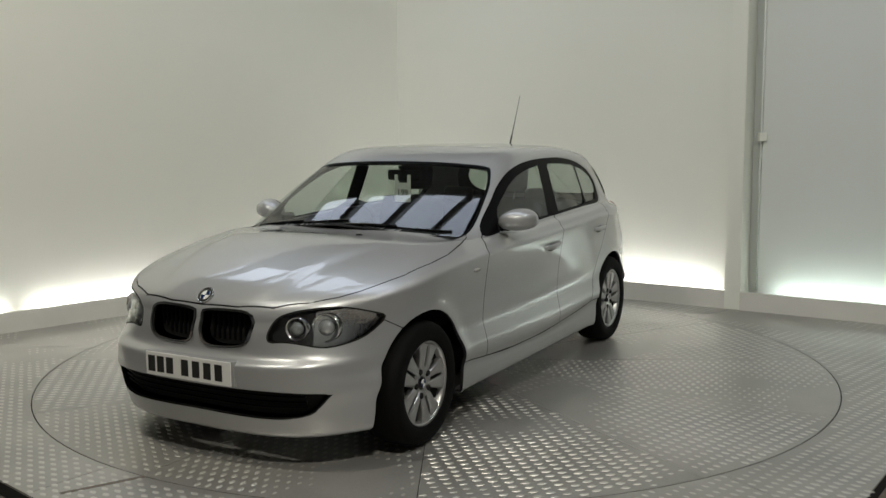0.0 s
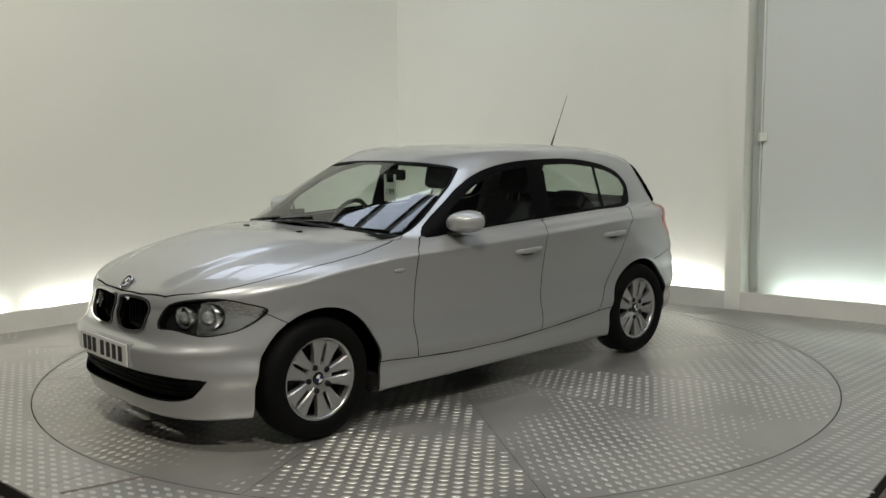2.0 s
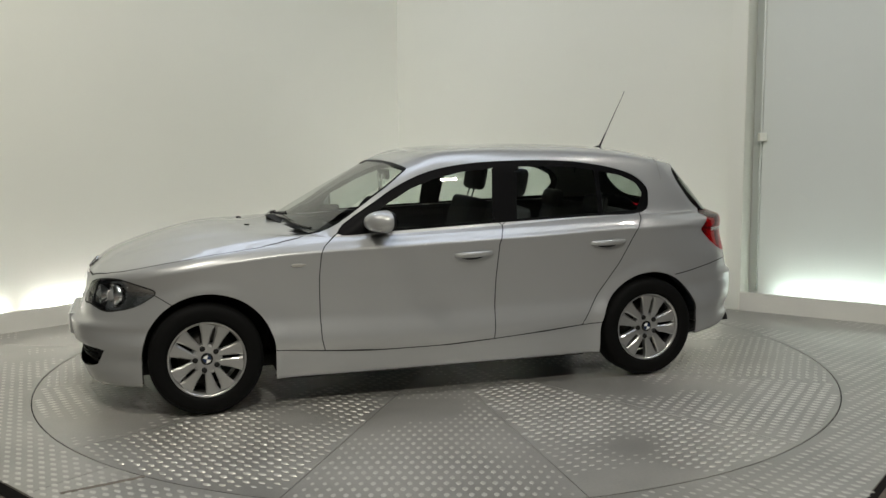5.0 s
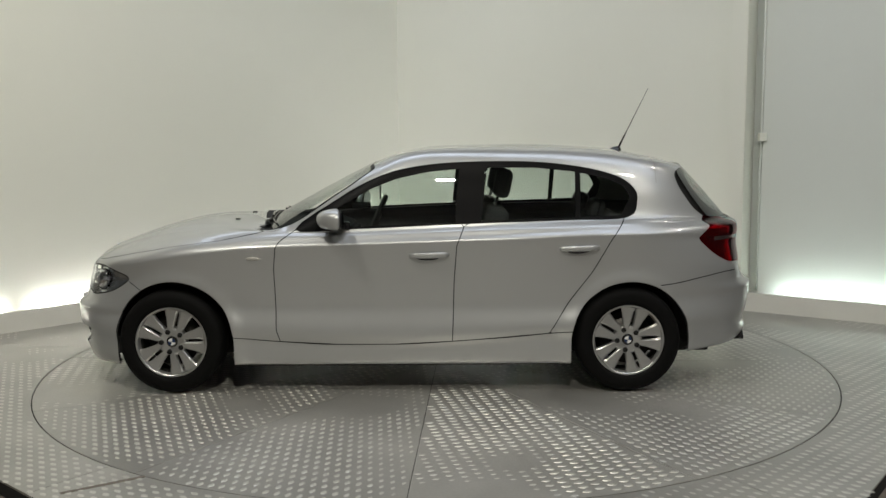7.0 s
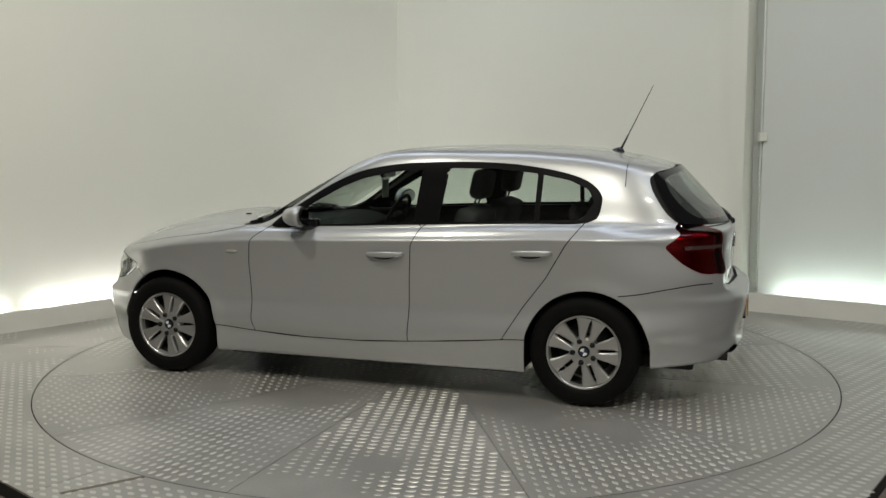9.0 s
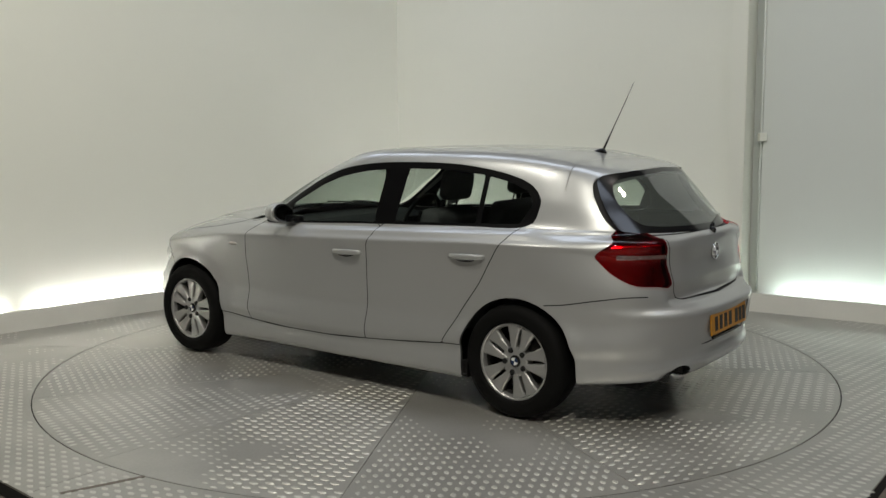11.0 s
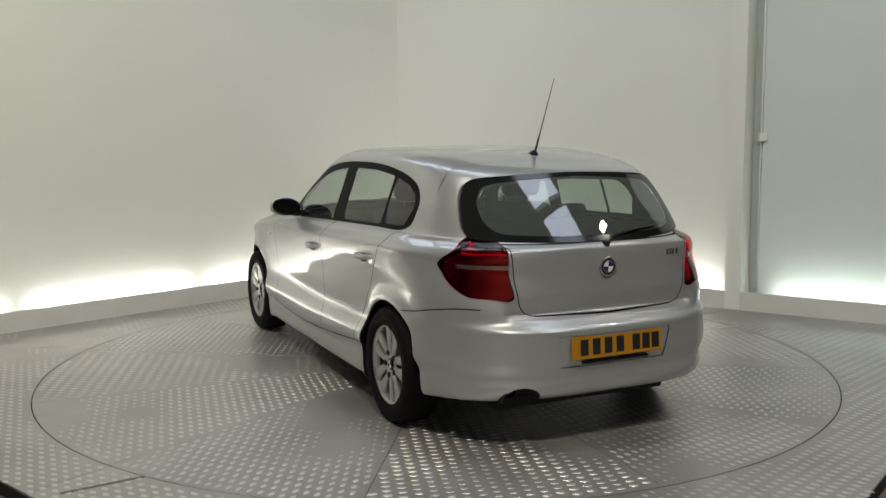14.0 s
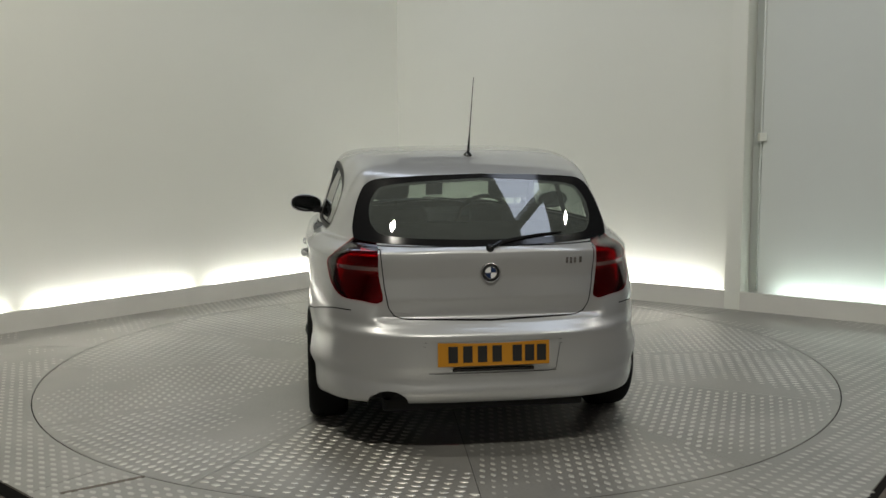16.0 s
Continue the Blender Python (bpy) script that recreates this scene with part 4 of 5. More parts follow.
def wheel_meshes():
    out = {}
    bm = bmesh.new()
    lathe(bm, [(0.206, 0.085), (0.211, 0.096), (0.232, 0.100), (0.262, 0.103), (0.283, 0.098), (0.296, 0.085), (0.3035, 0.066), (WR, 0.045), (WR, -0.06), (0.300, -0.085), (0.28, -0.1), (0.208, -0.09)], 64)
    bmesh.ops.recalc_face_normals(bm, faces=bm.faces[:])
    out["tyre"] = (bm, RUBBER)
    bm = bmesh.new()
    lathe(bm, [(0.188, 0.055), (0.192, 0.074), (0.198, 0.087), (0.207, 0.0905), (0.2095, 0.086), (0.206, 0.07)], 64)
    bmesh.ops.recalc_face_normals(bm, faces=bm.faces[:])
    out["rim"] = (bm, ALLOY)
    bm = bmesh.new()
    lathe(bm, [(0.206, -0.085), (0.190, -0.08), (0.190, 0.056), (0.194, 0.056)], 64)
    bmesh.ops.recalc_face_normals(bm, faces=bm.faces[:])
    out["barrel"] = (bm, DARK_BARREL)
    bm = bmesh.new()
    # ten spokes in five splayed pairs
    for i in range(10):
        a = 2 * math.pi * (i // 2) / 5 + math.pi / 2
        hand = 1 if i % 2 else -1
        along, t = Vector((math.cos(a), 0, math.sin(a))), Vector((-math.sin(a), 0, math.cos(a)))
        secs = []
        for r, w, y, slit in ((0.044, 0.0095, 0.071, 0.010), (0.080, 0.0185, 0.076, 0.0095), (0.128, 0.0265, 0.079, 0.009), (0.166, 0.0355, 0.080, 0.0075), (0.178, 0.042, 0.081, 0.003), (0.190, 0.052, 0.082, 0.0)):
            c = along * r + t * hand * (w + slit)
            secs.append([bm.verts.new(c + t * sx * w + Vector((0, yy, 0))) for sx, yy in ((-1, y - 0.006), (-0.72, y), (0.72, y), (1, y - 0.006), (0.9, y - 0.04), (-0.9, y - 0.04))])
        for p, q in zip(secs, secs[1:]):
            for k in range(6):
                bm.faces.new((p[k], p[(k + 1) % 6], q[(k + 1) % 6], q[k]))
        bm.faces.new(secs[0]), bm.faces.new(secs[-1][::-1])
    lathe(bm, [(0.0, 0.066), (0.034, 0.066), (0.070, 0.073), (0.082, 0.068), (0.086, 0.03)], 40)
    bmesh.ops.recalc_face_normals(bm, faces=bm.faces[:])
    out["spokes"] = (bm, ALLOY)
    bm = bmesh.new()
    lathe(bm, [(0.0, 0.012), (0.15, 0.012), (0.152, 0.0), (0.15, -0.012), (0.0, -0.012)], 40)
    out["brake_disc"] = (bm, DISC)
    bm = bmesh.new()
    box(bm, -0.05, 0.05, -0.03, 0.04, 0.10, 0.175, 0.01)
    out["caliper"] = (bm, DISC)
    bm = bmesh.new()
    lathe(bm, [(0.0, 0.074), (0.022, 0.0735), (0.030, 0.071), (0.033, 0.066)], 32)
    out["centre_cap"] = (bm, BLACK)
    bm = bmesh.new()
    lathe(bm, [(0.0, 0.071), (0.0145, 0.0735), (0.0165, 0.060)], 12)
    out["bolt"] = (bm, MATT_BLACK)
    done = {}
    for n, (bm, mat) in out.items():
        me = bpy.data.meshes.new(n)
        bm.to_mesh(me)
        bm.free()
        me.materials.append(mat)
        if n not in ("spokes", "caliper"):
            me.shade_smooth()
        else:
            me.shade_flat()
        done[n] = me
    return done


WM = wheel_meshes()


def quarter_disc(name, r, a0, depth, mat):
    bm = bmesh.new()
    pts = [(0, 0)] + [(r * math.cos(a0 + math.pi / 2 * i / 8), r * math.sin(a0 + math.pi / 2 * i / 8)) for i in range(9)]
    prism(bm, pts, 0, depth)
    return bm, mat


def roundel(parent, m, r):
    """A plain round badge: black disc, bright rim, four quarters in blue and white."""
    bm = bmesh.new()
    lathe(bm, [(0.0, 0.004), (r * 0.9, 0.004), (r, 0.001), (r, -0.004)], 32, m=m @ Matrix.Rotation(-math.pi / 2, 4, "X") @ Matrix.Scale(-1, 4, (0, 1, 0)))
    bmesh.ops.recalc_face_normals(bm, faces=bm.faces[:])
    b = part("badge", bm, INK, parent, "round black badge with blue and white quarters", True)
    for i in range(4):
        bm, mat = quarter_disc("quarter", r * 0.6, i * math.pi / 2, 0.0065, WHITE_ENAMEL if i % 2 else BLUE)
        bmesh.ops.transform(bm, matrix=m, verts=bm.verts[:])
        part("quarter", bm, mat, b)
    for ri, ro in ((r * 0.6, r * 0.66), (r * 0.93, r * 1.04)):
        bm = bmesh.new()
        lathe(bm, [(ri, 0.002), (ri, 0.0075), (ro, 0.0075), (ro, 0.0)], 40, m=m @ Matrix.Rotation(-math.pi / 2, 4, "X") @ Matrix.Scale(-1, 4, (0, 1, 0)))
        bmesh.ops.recalc_face_normals(bm, faces=bm.faces[:])
        part("rim", bm, CHROME, b, "", True)
    return b


for x in (1.328, -1.332):
    for s in (1, -1):
        wheel = new("wheel", WM["rim"])
        wheel.parent = car
        wheel["label"] = "ten-spoke silver alloy wheel with a black tyre"
        wheel.matrix_basis = pose(x, s * (0.752 if x > 0 else 0.757), WR, 0, -15 if x > 0 else -13, 0 if s > 0 else 180)
        for n in ("tyre", "barrel", "spokes", "brake_disc", "caliper"):
            ob = new(n, WM[n])
            ob.parent = wheel
        ob = new("centre_cap", WM["centre_cap"])
        ob.parent = wheel
        ob["label"] = "small round cap with blue and white quarters"
        for i in range(4):
            bm, mat = quarter_disc("quarter", 0.021, i * math.pi / 2, 0.0015, WHITE_ENAMEL if i % 2 else BLUE)
            bmesh.ops.transform(bm, matrix=Matrix.Translation((0, 0.0745, 0)) @ Matrix.Rotation(-math.pi / 2, 4, "X"), verts=bm.verts[:])
            part("quarter", bm, mat, wheel)
        for i in range(5):
            ob = new("bolt", WM["bolt"])
            ob.parent = wheel
            a = 2 * math.pi * (i + 0.5) / 5 + math.pi / 2
            ob.location = (0.062 * math.cos(a), 0.004, 0.062 * math.sin(a))

# wheel wells and underside
for (cx, cz), r in zip((FA, RA), AR):
    for s in (1, -1):
        bm = bmesh.new()
        y0, y1 = 0.50 * s, (0.71 if cx > 0 else 0.74) * s
        n = 28
        ang = [-0.12 + (math.pi + 0.24) * i / n for i in range(n + 1)]
        rows = [[bm.verts.new((cx + (r + 0.004) * math.cos(a), y, cz + (r + 0.004) * math.sin(a))) for a in ang] for y in (y0, y1)]
        for i in range(n):
            bm.faces.new((rows[0][i], rows[0][i + 1], rows[1][i + 1], rows[1][i]))
        bm.faces.new(rows[0])
        bmesh.ops.solidify(bm, geom=bm.faces[:], thickness=0.004)
        part("wheel_well", bm, MATT_BLACK, car, "black wheel arch liner")
bm = bmesh.new()
box(bm, -1.9, 1.8, -0.50, 0.50, 0.16, 0.24, 0.02)
box(bm, -0.96, 0.93, -0.74, 0.74, 0.135, 0.24, 0.02)
box(bm, -0.2, 0.1, -0.5, 0.5, 0.125, 0.15, 0.01)
box(bm, -1.96, -1.72, -0.5, 0.5, 0.28, 0.32, 0.02)
box(bm, 1.66, 1.84, -0.42, 0.42, 0.18, 0.22, 0.02)
part("underbody", bm, MATT_BLACK, car, "black underbody")


# door handles, mirrors, side repeaters
def handle(x0, z, s, parent):
    y = on_body(x0 - 0.115, z)
    bm = bmesh.new()
    secs = []
    n = 12
    for i in range(n + 1):
        t = i / n
        x = x0 - 0.232 * t
        lift = 0.030 * math.sin(math.pi * min(1, max(0, t))) ** 0.5
        h = 0.010 + 0.0075 * math.sin(math.pi * t) ** 0.6
        c = Vector((x, y + lift - 0.004, z + 0.006 * t))
        secs.append([bm.verts.new((c.x, (c.y + 0.009 * math.cos(a)) * s, c.z + h * math.sin(a))) for a in [2 * math.pi * k / 10 for k in range(10)]])
    for p, q in zip(secs, secs[1:]):
        for k in range(10):
            bm.faces.new((p[k], p[(k + 1) % 10], q[(k + 1) % 10], q[k]))
    bm.faces.new(secs[0]), bm.faces.new(secs[-1])
    bmesh.ops.recalc_face_normals(bm, faces=bm.faces[:])
    h = part("door_handle", bm, PAINT, parent, "silver pull handle", True)
    # thin dark lens on the door skin, painting the shade of the handle's hollow
    bm = bmesh.new()
    bmesh.ops.create_uvsphere(bm, u_segments=20, v_segments=10, radius=1)
    for v in bm.verts:
        v.co = Vector((x0 - 0.105 + v.co.x * 0.075, (y + v.co.y * 0.003) * s, z - 0.004 + v.co.z * 0.025))
    part("recess", bm, LINING, h, "", True)


for s in (1, -1):
    handle(-0.065, 0.812, s, DOORS["f", s])
    handle(-0.925, 0.845, s, DOORS["r", s])
    # mirror
    bm = bmesh.new()
    bmesh.ops.create_uvsphere(bm, u_segments=28, v_segments=18, radius=1)
    for v in bm.verts:
        x, y, z = v.co
        x = x if x > 0 else x * 0.18
        v.co = Vector((0.345 + x * 0.115 - 0.02 * y, s * (0.885 + y * 0.108 * (1 - 0.12 * z)), 1.022 + math.copysign(abs(z) ** 0.8, z) * 0.063 + 0.008 * y))
    bmesh.ops.recalc_face_normals(bm, faces=bm.faces[:])
    mir = part("door_mirror", bm, PAINT, car, "silver door mirror with a black foot", True)
    bm = bmesh.new()
    bmesh.ops.create_uvsphere(bm, u_segments=24, v_segments=10, radius=1)
    for v in bm.verts:
        x, y, z = v.co
        v.co = Vector((0.325 + x * 0.008 - 0.02 * y, s * (0.885 + y * 0.102), 1.022 + math.copysign(abs(z) ** 0.8, z) * 0.058 + 0.008 * y))
    part("mirror_back", bm, BLACK, mir, "", True)
    bm = bmesh.new()
    bmesh.ops.create_circle(bm, cap_ends=True, segments=28, radius=1)
    for v in bm.verts:
        x, y, z = v.co
        v.co = Vector((0.315 - 0.02 * x, s * (0.885 + x * 0.088), 1.022 + y * 0.047 + 0.008 * x))
    part("mirror_glass", bm, material("mirror_silver", (0.30, 0.31, 0.32), 0.03, 1.0), mir)
    bm = bmesh.new()
    box(bm, 0.30, 0.40, 0.735, 0.84, 0.958, 0.985, 0.008)
    box(bm, 0.28, 0.42, 0.755, 0.80, 0.952, 1.0, 0.01)
    if s < 0:
        bmesh.ops.transform(bm, matrix=Matrix.Scale(-1, 4, (0, 1, 0)), verts=bm.verts[:])
        bmesh.ops.reverse_faces(bm, faces=bm.faces[:])
    part("foot", bm, BLACK, mir, "black mirror foot")
    # repeater
    y = on_body(0.83, 0.797)
    bm = bmesh.new()
    bmesh.ops.create_uvsphere(bm, u_segments=16, v_segments=8, radius=1)
    for v in bm.verts:
        v.co = Vector((0.83 + v.co.x * 0.042, s * (y + v.co.y * 0.006), 0.797 + v.co.z * 0.011))
    part("side_repeater", bm, material("pale_repeater", (0.42, 0.41, 0.38), 0.15, 0.2, 1.0), car, "pale side indicator", True)

# headlight insides
for s in (1, -1):
    for (y, z, r, back) in ((0.485, 0.640, 0.050, 0.04), (0.60, 0.645, 0.062, 0.045)):
        x = nose(y, z) - back
        m = Matrix.Translation((x, s * y, z)) @ Matrix.Rotation(-math.pi / 2 + s * 0.20, 4, "Z")
        bm = bmesh.new()
        lathe(bm, [(0.004, -0.03), (r * 0.55, -0.026), (r * 0.85, -0.008), (r, 0.012), (r * 1.06, 0.012), (r * 1.06, -0.03)], 28, m=m)
        bmesh.ops.recalc_face_normals(bm, faces=bm.faces[:])
        ref = part("reflector", bm, FACET, car, "round chrome reflector", True)
        bm = bmesh.new()
        bmesh.ops.create_uvsphere(bm, u_segments=18, v_segments=10, radius=r * 0.62)
        bmesh.ops.transform(bm, matrix=m, verts=bm.verts[:])
        part("bulb_lens", bm, material("lamp_lens", (0.5, 0.52, 0.53), 0.05, 0.6, 1.0), ref, "", True)
    # grille slats
    for i in range(8):
        y = 0.062 + 0.03 * i
        x = nose(y, 0.64) - 0.046
        bm = bmesh.new()
        box(bm, x - 0.02, x + 0.004, s * y - 0.004, s * y + 0.004, 0.572 if i < 6 else 0.60, 0.692, 0.002)
        part("grille_slat", bm, SATIN, car, "black upright grille slat")
bm = bmesh.new()
rows = []
for y in np.linspace(-0.62, 0.62, 25):
    x = nose(y, 0.25)
    rows.append([bm.verts.new(c) for c in ((x - 0.012, y, 0.2425), (x - 0.085, y, 0.2425), (x - 0.085, y, 0.385), (x - 0.012, y, 0.385))])
for a, b in zip(rows, rows[1:]):
    for i in range(3):
        bm.faces.new((a[i], a[i + 1], b[i + 1], b[i]))
bmesh.ops.solidify(bm, geom=bm.faces[:], thickness=0.003)
part("intake_duct", bm, MATT_BLACK, front_bumper, "black duct behind the lower intake")
for i, z in enumerate((0.295, 0.322, 0.348)):
    bm = bmesh.new()
    tube(bm, [(nose(y, z) - 0.035, y, z) for y in np.linspace(-0.56, 0.56, 15)], 0.006, seg=6)
    part("intake_bar", bm, SATIN, front_bumper)


# number plates with plain bars in place of the writing
def plate(name, x, zc, mat, face, parent, lean, label):
    bm = bmesh.new()
    box(bm, -0.004, 0.004, -0.26, 0.26, -0.0555, 0.0555, 0.003)
    m = Matrix.Translation((x, 0, zc)) @ Matrix.Rotation(lean, 4, "Y")
    bmesh.ops.transform(bm, matrix=m, verts=bm.verts[:])
    pl = part(name, bm, mat, parent, label)
    for y in (0.190, 0.122, 0.054, -0.014, -0.108, -0.166, -0.222):
        bm = bmesh.new()
        box(bm, 0.0042 * face - 0.0006, 0.0042 * face + 0.0006, y - 0.022, y + 0.022, -0.038, 0.038, 0, m)
        part("bar", bm, INK, pl)
    return pl


plate("number_plate", 2.052, 0.446, WHITE_PLATE, 1, front_bumper, 0.0, "white number plate with black bars")
plate("number_plate", -2.178, 0.502, YELLOW_PLATE, -1, rear_bumper, 0.06, "yellow number plate with black bars")
bm = bmesh.new()
box(bm, -2.172, -2.155, -0.19, 0.19, 0.418, 0.432, 0.004)
part("plate_strip", bm, BLACK, rear_bumper)
bm = bmesh.new()
box(bm, 2.00, 2.047, -0.272, 0.272, 0.385, 0.505, 0.008)
part("plate_holder", bm, PAINT, front_bumper)
roundel(bonnet, Matrix.Translation((1.915, 0, 0.762)) @ Matrix.Rotation(radians(48), 4, "Y") @ Matrix.Rotation(math.pi / 2, 4, "Z"), 0.041)
roundel(tailgate, Matrix.Translation((nose(0, 0.865, True) - 0.004, 0, 0.865)) @ Matrix.Rotation(radians(-90), 4, "Y") @ Matrix.Rotation(-math.pi / 2, 4, "Z"), 0.044)
for i, y in enumerate((-0.365, -0.385, -0.405, -0.432)):
    bm = bmesh.new()
    x = nose(y, 0.915, True)
    box(bm, x - 0.003, x + 0.003, y - 0.006, y + 0.006, 0.900, 0.928)
    part("model_mark", bm, CHROME, tailgate, "small chrome bar")
# exhaust; the pipe's black stands in for the shade inside the cutout
bm = bmesh.new()
lathe(bm, [(0.026, 0.0), (0.030, 0.0), (0.030, 0.14), (0.026, 0.14)], 20, m=Matrix.Translation((-1.985, 0.48, 0.272)) @ Matrix.Rotation(-math.pi / 2, 4, "Z"))
bmesh.ops.recalc_face_normals(bm, faces=bm.faces[:])
part("exhaust_pipe", bm, MATT_BLACK, car, "sooty black tailpipe", True)
bm = bmesh.new()
lathe(bm, [(0.078, 0.0), (0.078, 0.12), (0.0, 0.12)], 24, 0.0, math.pi, m=Matrix.Translation((-2.085, 0.48, 0.252)) @ Matrix.Rotation(-math.pi / 2, 4, "Z") @ Matrix.Diagonal((1.25, 1, 1, 1)))
part("exhaust_cutout", bm, MATT_BLACK, rear_bumper, "black exhaust cutout", True)

# aerial
bm = bmesh.new()
bmesh.ops.create_uvsphere(bm, u_segments=20, v_segments=12, radius=1)
for v in bm.verts:
    h = max(v.co.z, -0.2)
    v.co = Vector((-1.375 + v.co.x * 0.055 * (1 - 0.35 * h) - 0.025 * max(h, 0), v.co.y * 0.030 * (1 - 0.4 * h), 1.378 + h * 0.036))
aerial = part("aerial", bm, BLACK, car, "black roof aerial with a raked whip", True)
bm = bmesh.new()
tube(bm, [(-1.408, 0, 1.40), (-1.45, 0, 1.487), (-1.595, 0, 1.785)], 0.0045, 0.0016, 8)
part("whip", bm, BLACK, aerial)
bm = bmesh.new()
tube(bm, [(-1.405, 0, 1.395), (-1.452, 0, 1.492)], 0.0075, 0.0045, 8)
part("whip_foot", bm, BLACK, aerial)


# wipers and washer jets
def screen_x(y, z):
    m = (np.abs(G[:, :, 1] - abs(y)) < 0.08) & (np.abs(G[:, :, 2] - z) < 0.05) & (G[:, :, 0] > 0.0)
    q = G[m]
    d = np.hypot(q[:, 1] - abs(y), q[:, 2] - z)
    i = np.argsort(d)[:4]
    return float(np.average(q[i, 0], weights=1 / (d[i] + 1e-3)))


for y0, y1 in ((0.66, 0.05), (0.02, -0.58)):
    bm = bmesh.new()
    pts = []
    for t in np.linspace(0, 1, 9):
        y = y0 + (y1 - y0) * t
        up = 0.014 * (1 - t)
        z = 1.008 - 0.045 * abs(y) / 0.7 + up
        pts.append((SCREEN_FORM(np.array([[0.8, y, z, 1, 0, 0]]))[0][0, 0] + 0.014, y, z))
    tube(bm, pts, 0.006, 0.005, 6)
    w = part("wiper", bm, BLACK, windscreen, "black wiper blade")
    bm = bmesh.new()
    tube(bm, [(pts[-1][0] + 0.03, pts[-1][1] - 0.02, pts[-1][2] - 0.004), (pts[6][0] + 0.016, pts[6][1], pts[6][2] + 0.008), (pts[4][0] + 0.006, pts[4][1], pts[4][2] + 0.010)], 0.010, 0.006, 6)
    part("wiper_arm", bm, BLACK, w)
bm = bmesh.new()
n = 24
row = []
for i in range(n + 1):
    y = -0.68 + 1.36 * i / n
    x = 0.80 - 0.15 * (y / 0.70) ** 2
    row.append([(x - 0.01, y, 1.003 - 0.05 * abs(y) / 0.7), (x + 0.095 - 0.05 * abs(y), y, 1.006 - 0.052 * abs(y) / 0.7)])
for a, b in zip(row, row[1:]):
    bm.faces.new([bm.verts.new(q) for q in (a[0], a[1], b[1], b[0])])
bmesh.ops.remove_doubles(bm, verts=bm.verts[:], dist=1e-5)
bmesh.ops.solidify(bm, geom=bm.faces[:], thickness=0.006)
part("scuttle", bm, MATT_BLACK, car, "black scuttle panel")
for y in (0.27, -0.27):
    bm = bmesh.new()
    near = np.hypot(G[:, :, 0] - 1.04, G[:, :, 1] - abs(y)) + np.where(G[:, :, 2] < 0.8, 9, 0)
    z = float(G[:, :, 2].ravel()[near.argmin()])
    box(bm, 1.025, 1.055, y - 0.012, y + 0.012, z - 0.01, z + 0.007, 0.004)
    part("washer_jet", bm, BLACK, bonnet)
# rear wiper
bm = bmesh.new()
xx = nose(0, 0.985, True)
blade = [(-0.06, 1.003), (-0.14, 1.017), (-0.24, 1.028), (-0.36, 1.034)]
blade = [(HATCH_FORM(np.array([[-2.0, y, z, -1, 0, 0]]))[0][0, 0] - 0.012, y, z) for y, z in blade]
tube(bm, [(xx - 0.018, 0.0, 0.975)] + blade, 0.011, 0.005, 8)
rw = part("rear_wiper", bm, BLACK, tailgate, "black rear wiper")
bm = bmesh.new()
bmesh.ops.create_uvsphere(bm, u_segments=14, v_segments=8, radius=0.02)
bmesh.ops.translate(bm, vec=(xx - 0.018, 0, 0.975), verts=bm.verts[:])
part("pivot", bm, BLACK, rw, "", True)


# inside
def cushion(name, x0, x1, y0, y1, z0, z1, lean, parent, mat=SEAT, bevel=0.05):
    bm = bmesh.new()
    box(bm, -(x1 - x0) / 2, (x1 - x0) / 2, -(y1 - y0) / 2, (y1 - y0) / 2, 0, z1 - z0, bevel, seg=4)
    bmesh.ops.transform(bm, matrix=Matrix.Translation(((x0 + x1) / 2, (y0 + y1) / 2, z0)) @ Matrix.Rotation(radians(lean), 4, "Y"), verts=bm.verts[:])
    return part(name, bm, mat, parent, "", True)


for s in (1, -1):
    seat = cushion("front_seat", -0.36, 0.12, s * 0.37 - 0.24, s * 0.37 + 0.24, 0.38, 0.56, 0, car)
    seat["label"] = "black cloth front seat"
    cushion("backrest", -0.50, -0.36, s * 0.37 - 0.235, s * 0.37 + 0.235, 0.50, 1.08, -17, seat)
    cushion("headrest", -0.66, -0.56, s * 0.37 - 0.125, s * 0.37 + 0.125, 1.11, 1.29, -12, seat)
    bm = bmesh.new()
    for y in (-0.05, 0.05):
        tube(bm, [(-0.57, s * 0.37 + y, 1.02), (-0.61, s * 0.37 + y, 1.15)], 0.006, seg=6)
    part("headrest_post", bm, CHROME, seat)
    cushion("headrest", -1.24, -1.15, s * 0.34 - 0.12, s * 0.34 + 0.12, 0.98, 1.10, -15, car)
bench = cushion("rear_bench", -1.15, -0.65, -0.6, 0.6, 0.38, 0.55, 0, car)
cushion("backrest", -1.22, -1.08, -0.6, 0.6, 0.50, 1.04, -18, bench)
bm = bmesh.new()
box(bm, -1.85, -1.28, -0.58, 0.58, 0.90, 0.925, 0.01)
part("parcel_shelf", bm, LINING, car, "dark parcel shelf")
bm = bmesh.new()
pts = [(0.95, 0.5), (0.95, 0.935), (0.78, 0.945), (0.52, 0.93), (0.36, 0.87), (0.32, 0.76), (0.36, 0.5)]
lo = [bm.verts.new((x, -0.70, z)) for x, z in pts]
hi = [bm.verts.new((x, 0.70, z)) for x, z in pts]
bm.faces.new(lo), bm.faces.new(hi[::-1])
for i in range(len(pts)):
    j = (i + 1) % len(pts)
    bm.faces.new((lo[i], hi[i], hi[j], lo[j]))
bmesh.ops.recalc_face_normals(bm, faces=bm.faces[:])
bmesh.ops.bevel(bm, geom=bm.edges[:], offset=0.02, segments=2, affect="EDGES")
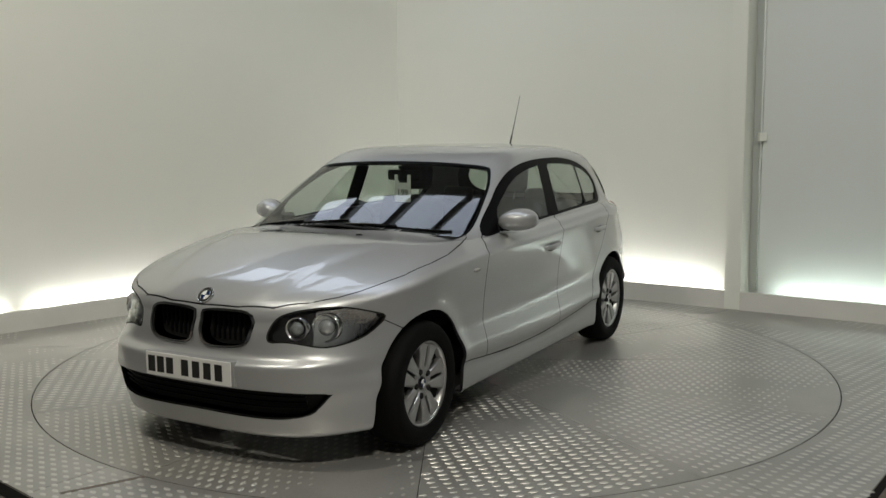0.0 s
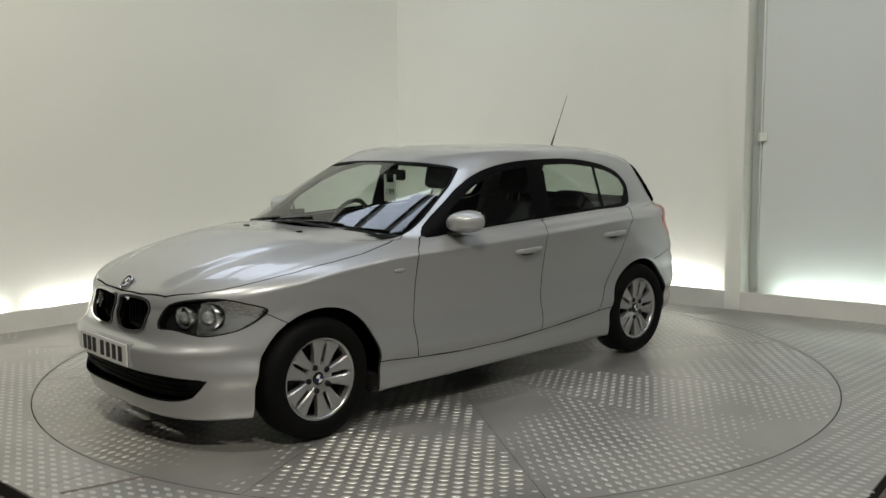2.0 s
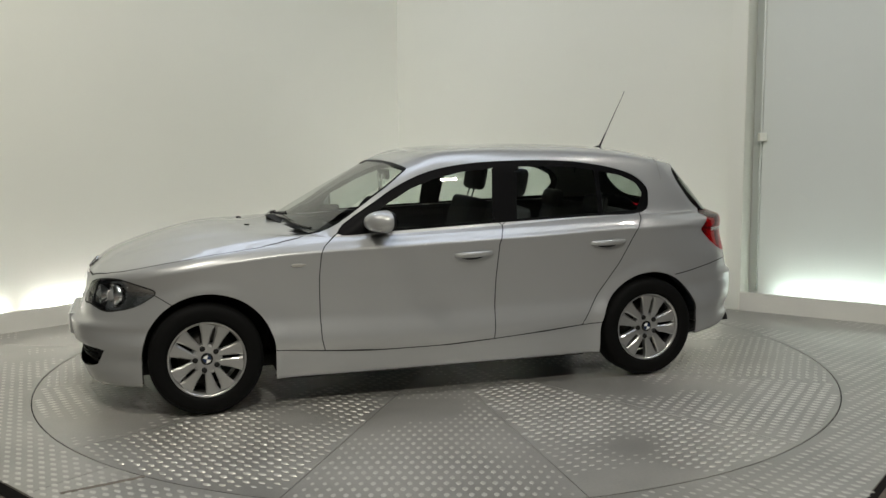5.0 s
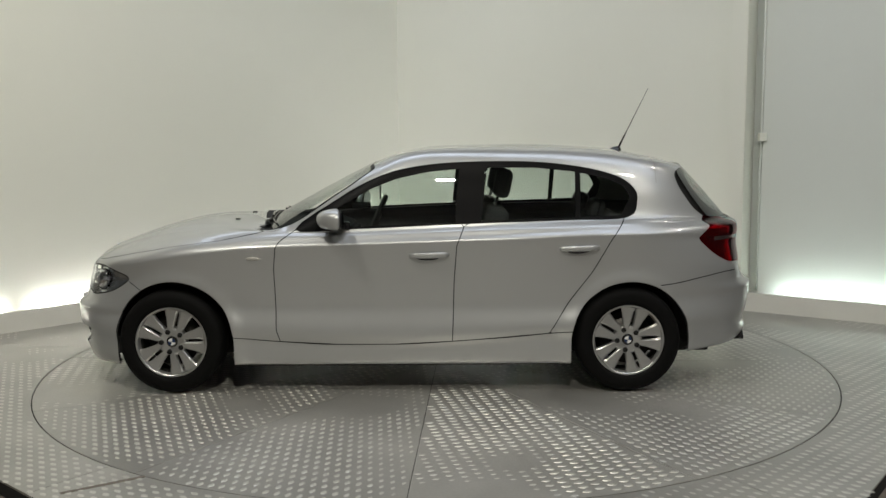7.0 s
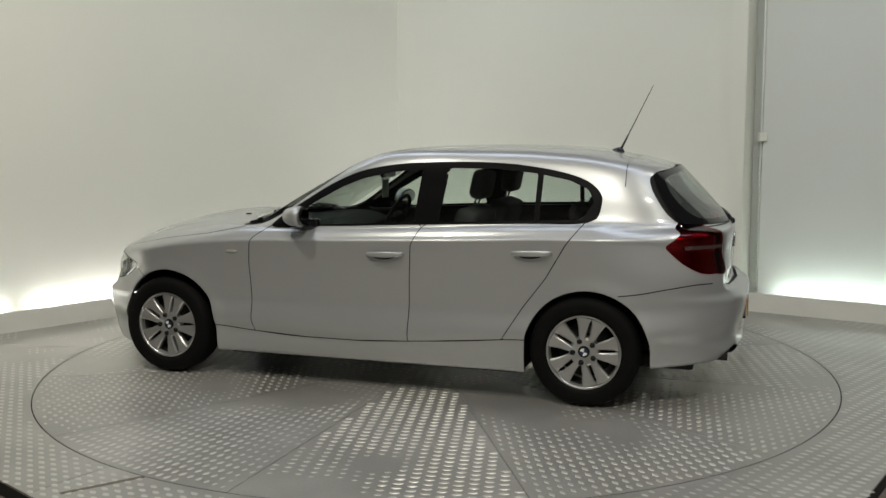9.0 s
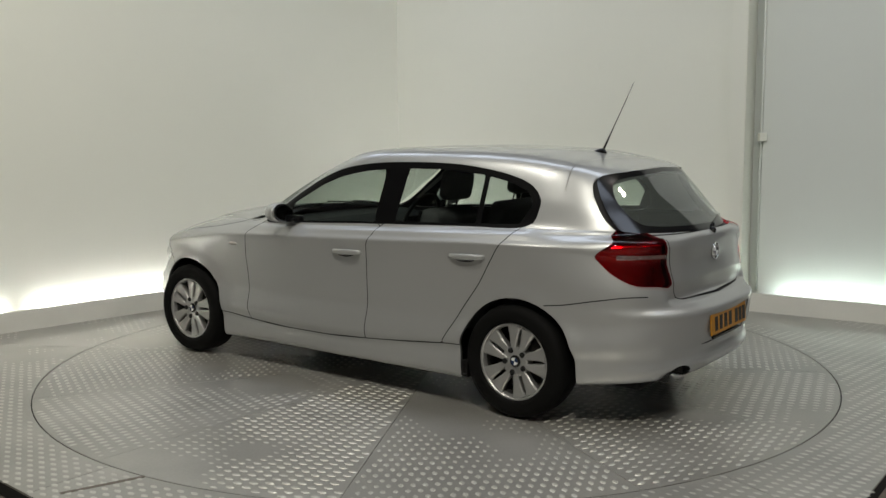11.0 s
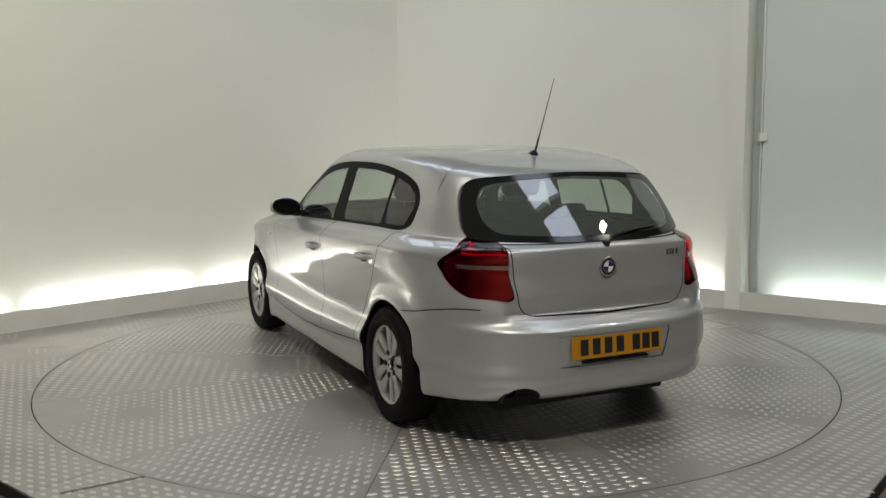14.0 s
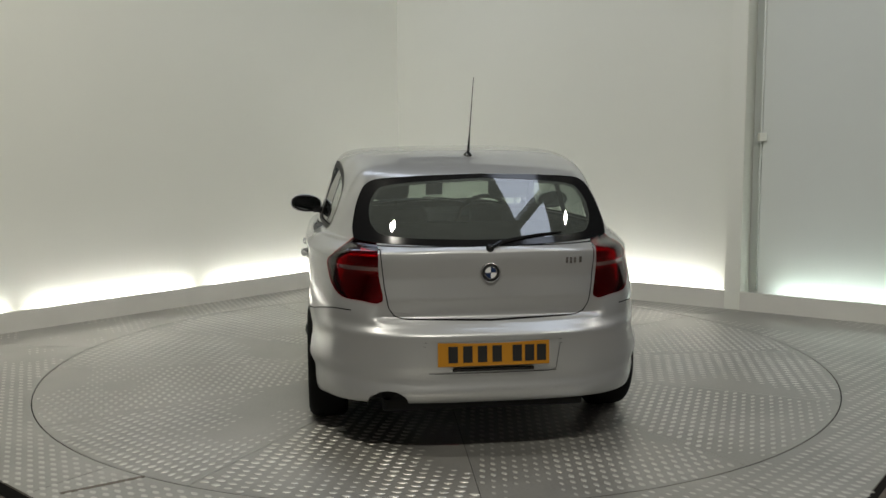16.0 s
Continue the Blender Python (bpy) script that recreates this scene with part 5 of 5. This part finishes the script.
part("dashboard", bm, MATT_BLACK, car, "dark grey dashboard")
bm = bmesh.new()
sm = Matrix.Translation((0.22, -0.36, 0.90)) @ Matrix.Rotation(radians(-25), 4, "Y") @ Matrix.Rotation(math.pi / 2, 4, "Z")
lathe(bm, [(0.185 + 0.015 * math.cos(a), 0.015 * math.sin(a)) for a in np.linspace(0, 2 * math.pi, 9)], 36, m=sm)
box(bm, -0.17, 0.17, -0.01, 0.01, -0.03, 0.03, 0.008, sm)
box(bm, -0.06, 0.06, -0.02, 0.03, -0.06, 0.06, 0.02, sm)
box(bm, -0.025, 0.025, -0.01, 0.01, -0.17, 0, 0.008, sm)
part("steering_wheel", bm, MATT_BLACK, car, "black steering wheel", True)
bm = bmesh.new()
box(bm, 0.12, 0.15, -0.115, 0.115, 1.215, 1.28, 0.012)
tube(bm, [(0.14, 0, 1.26), (0.19, 0, 1.30)], 0.01)
imir = part("interior_mirror", bm, BLACK, car, "black interior mirror")
bm = bmesh.new()
box(bm, 0.155, 0.157, -0.058, 0.058, 1.08, 1.20)
box(bm, 0.155, 0.157, -0.058, -0.035, 1.20, 1.25)
box(bm, 0.155, 0.157, 0.035, 0.058, 1.20, 1.25)
tag = part("hanging_tag", bm, PAPER, imir, "white paper tag with the number 199")
txt = bpy.data.curves.new("tag_number", "FONT")
txt.body, txt.size, txt.align_x, txt.align_y, txt.extrude = "199", 0.056, "CENTER", "CENTER", 0.0006
tx = new("tag_number", txt)
tx.data.materials.append(INK)
tx.parent = tag
tx.matrix_basis = Matrix.Translation((0.1585, 0, 1.138)) @ Matrix.Rotation(math.pi / 2, 4, "Z") @ Matrix.Rotation(math.pi / 2, 4, "X")

# ---- what moves ----
TURN = [(0.0, 240.39), (0.5, 236.88), (1.0, 232.16), (1.5, 227.81), (2.0, 222.98), (2.5, 218.73), (3.0, 214.27), (3.5, 210.12), (4.0, 205.71),
        (4.5, 201.40), (5.0, 197.08), (5.5, 192.77), (6.0, 188.45), (6.5, 184.14), (7.0, 179.40), (7.5, 175.33), (8.0, 170.66), (8.5, 166.14),
        (9.0, 161.40), (9.5, 156.76), (10.0, 152.12), (10.5, 147.48), (11.0, 142.84), (11.5, 138.20), (12.0, 133.58), (12.5, 129.06), (13.0, 124.33),
        (13.5, 120.29), (14.0, 115.19), (14.5, 110.99), (15.0, 106.22), (15.5, 101.65), (16.0, 96.75)]
PLACE = (0.213, -0.030)  # the car's middle from the turntable's axis


def motions():
    walk(turntable, [(t, pose(0, 0, 0, 0, 0, a)) for t, a in TURN])
    walk(car, [(t, pose(0, 0, 0, 0, 0, a) @ pose(*PLACE, 0.0015)) for t, a in TURN])


motions()
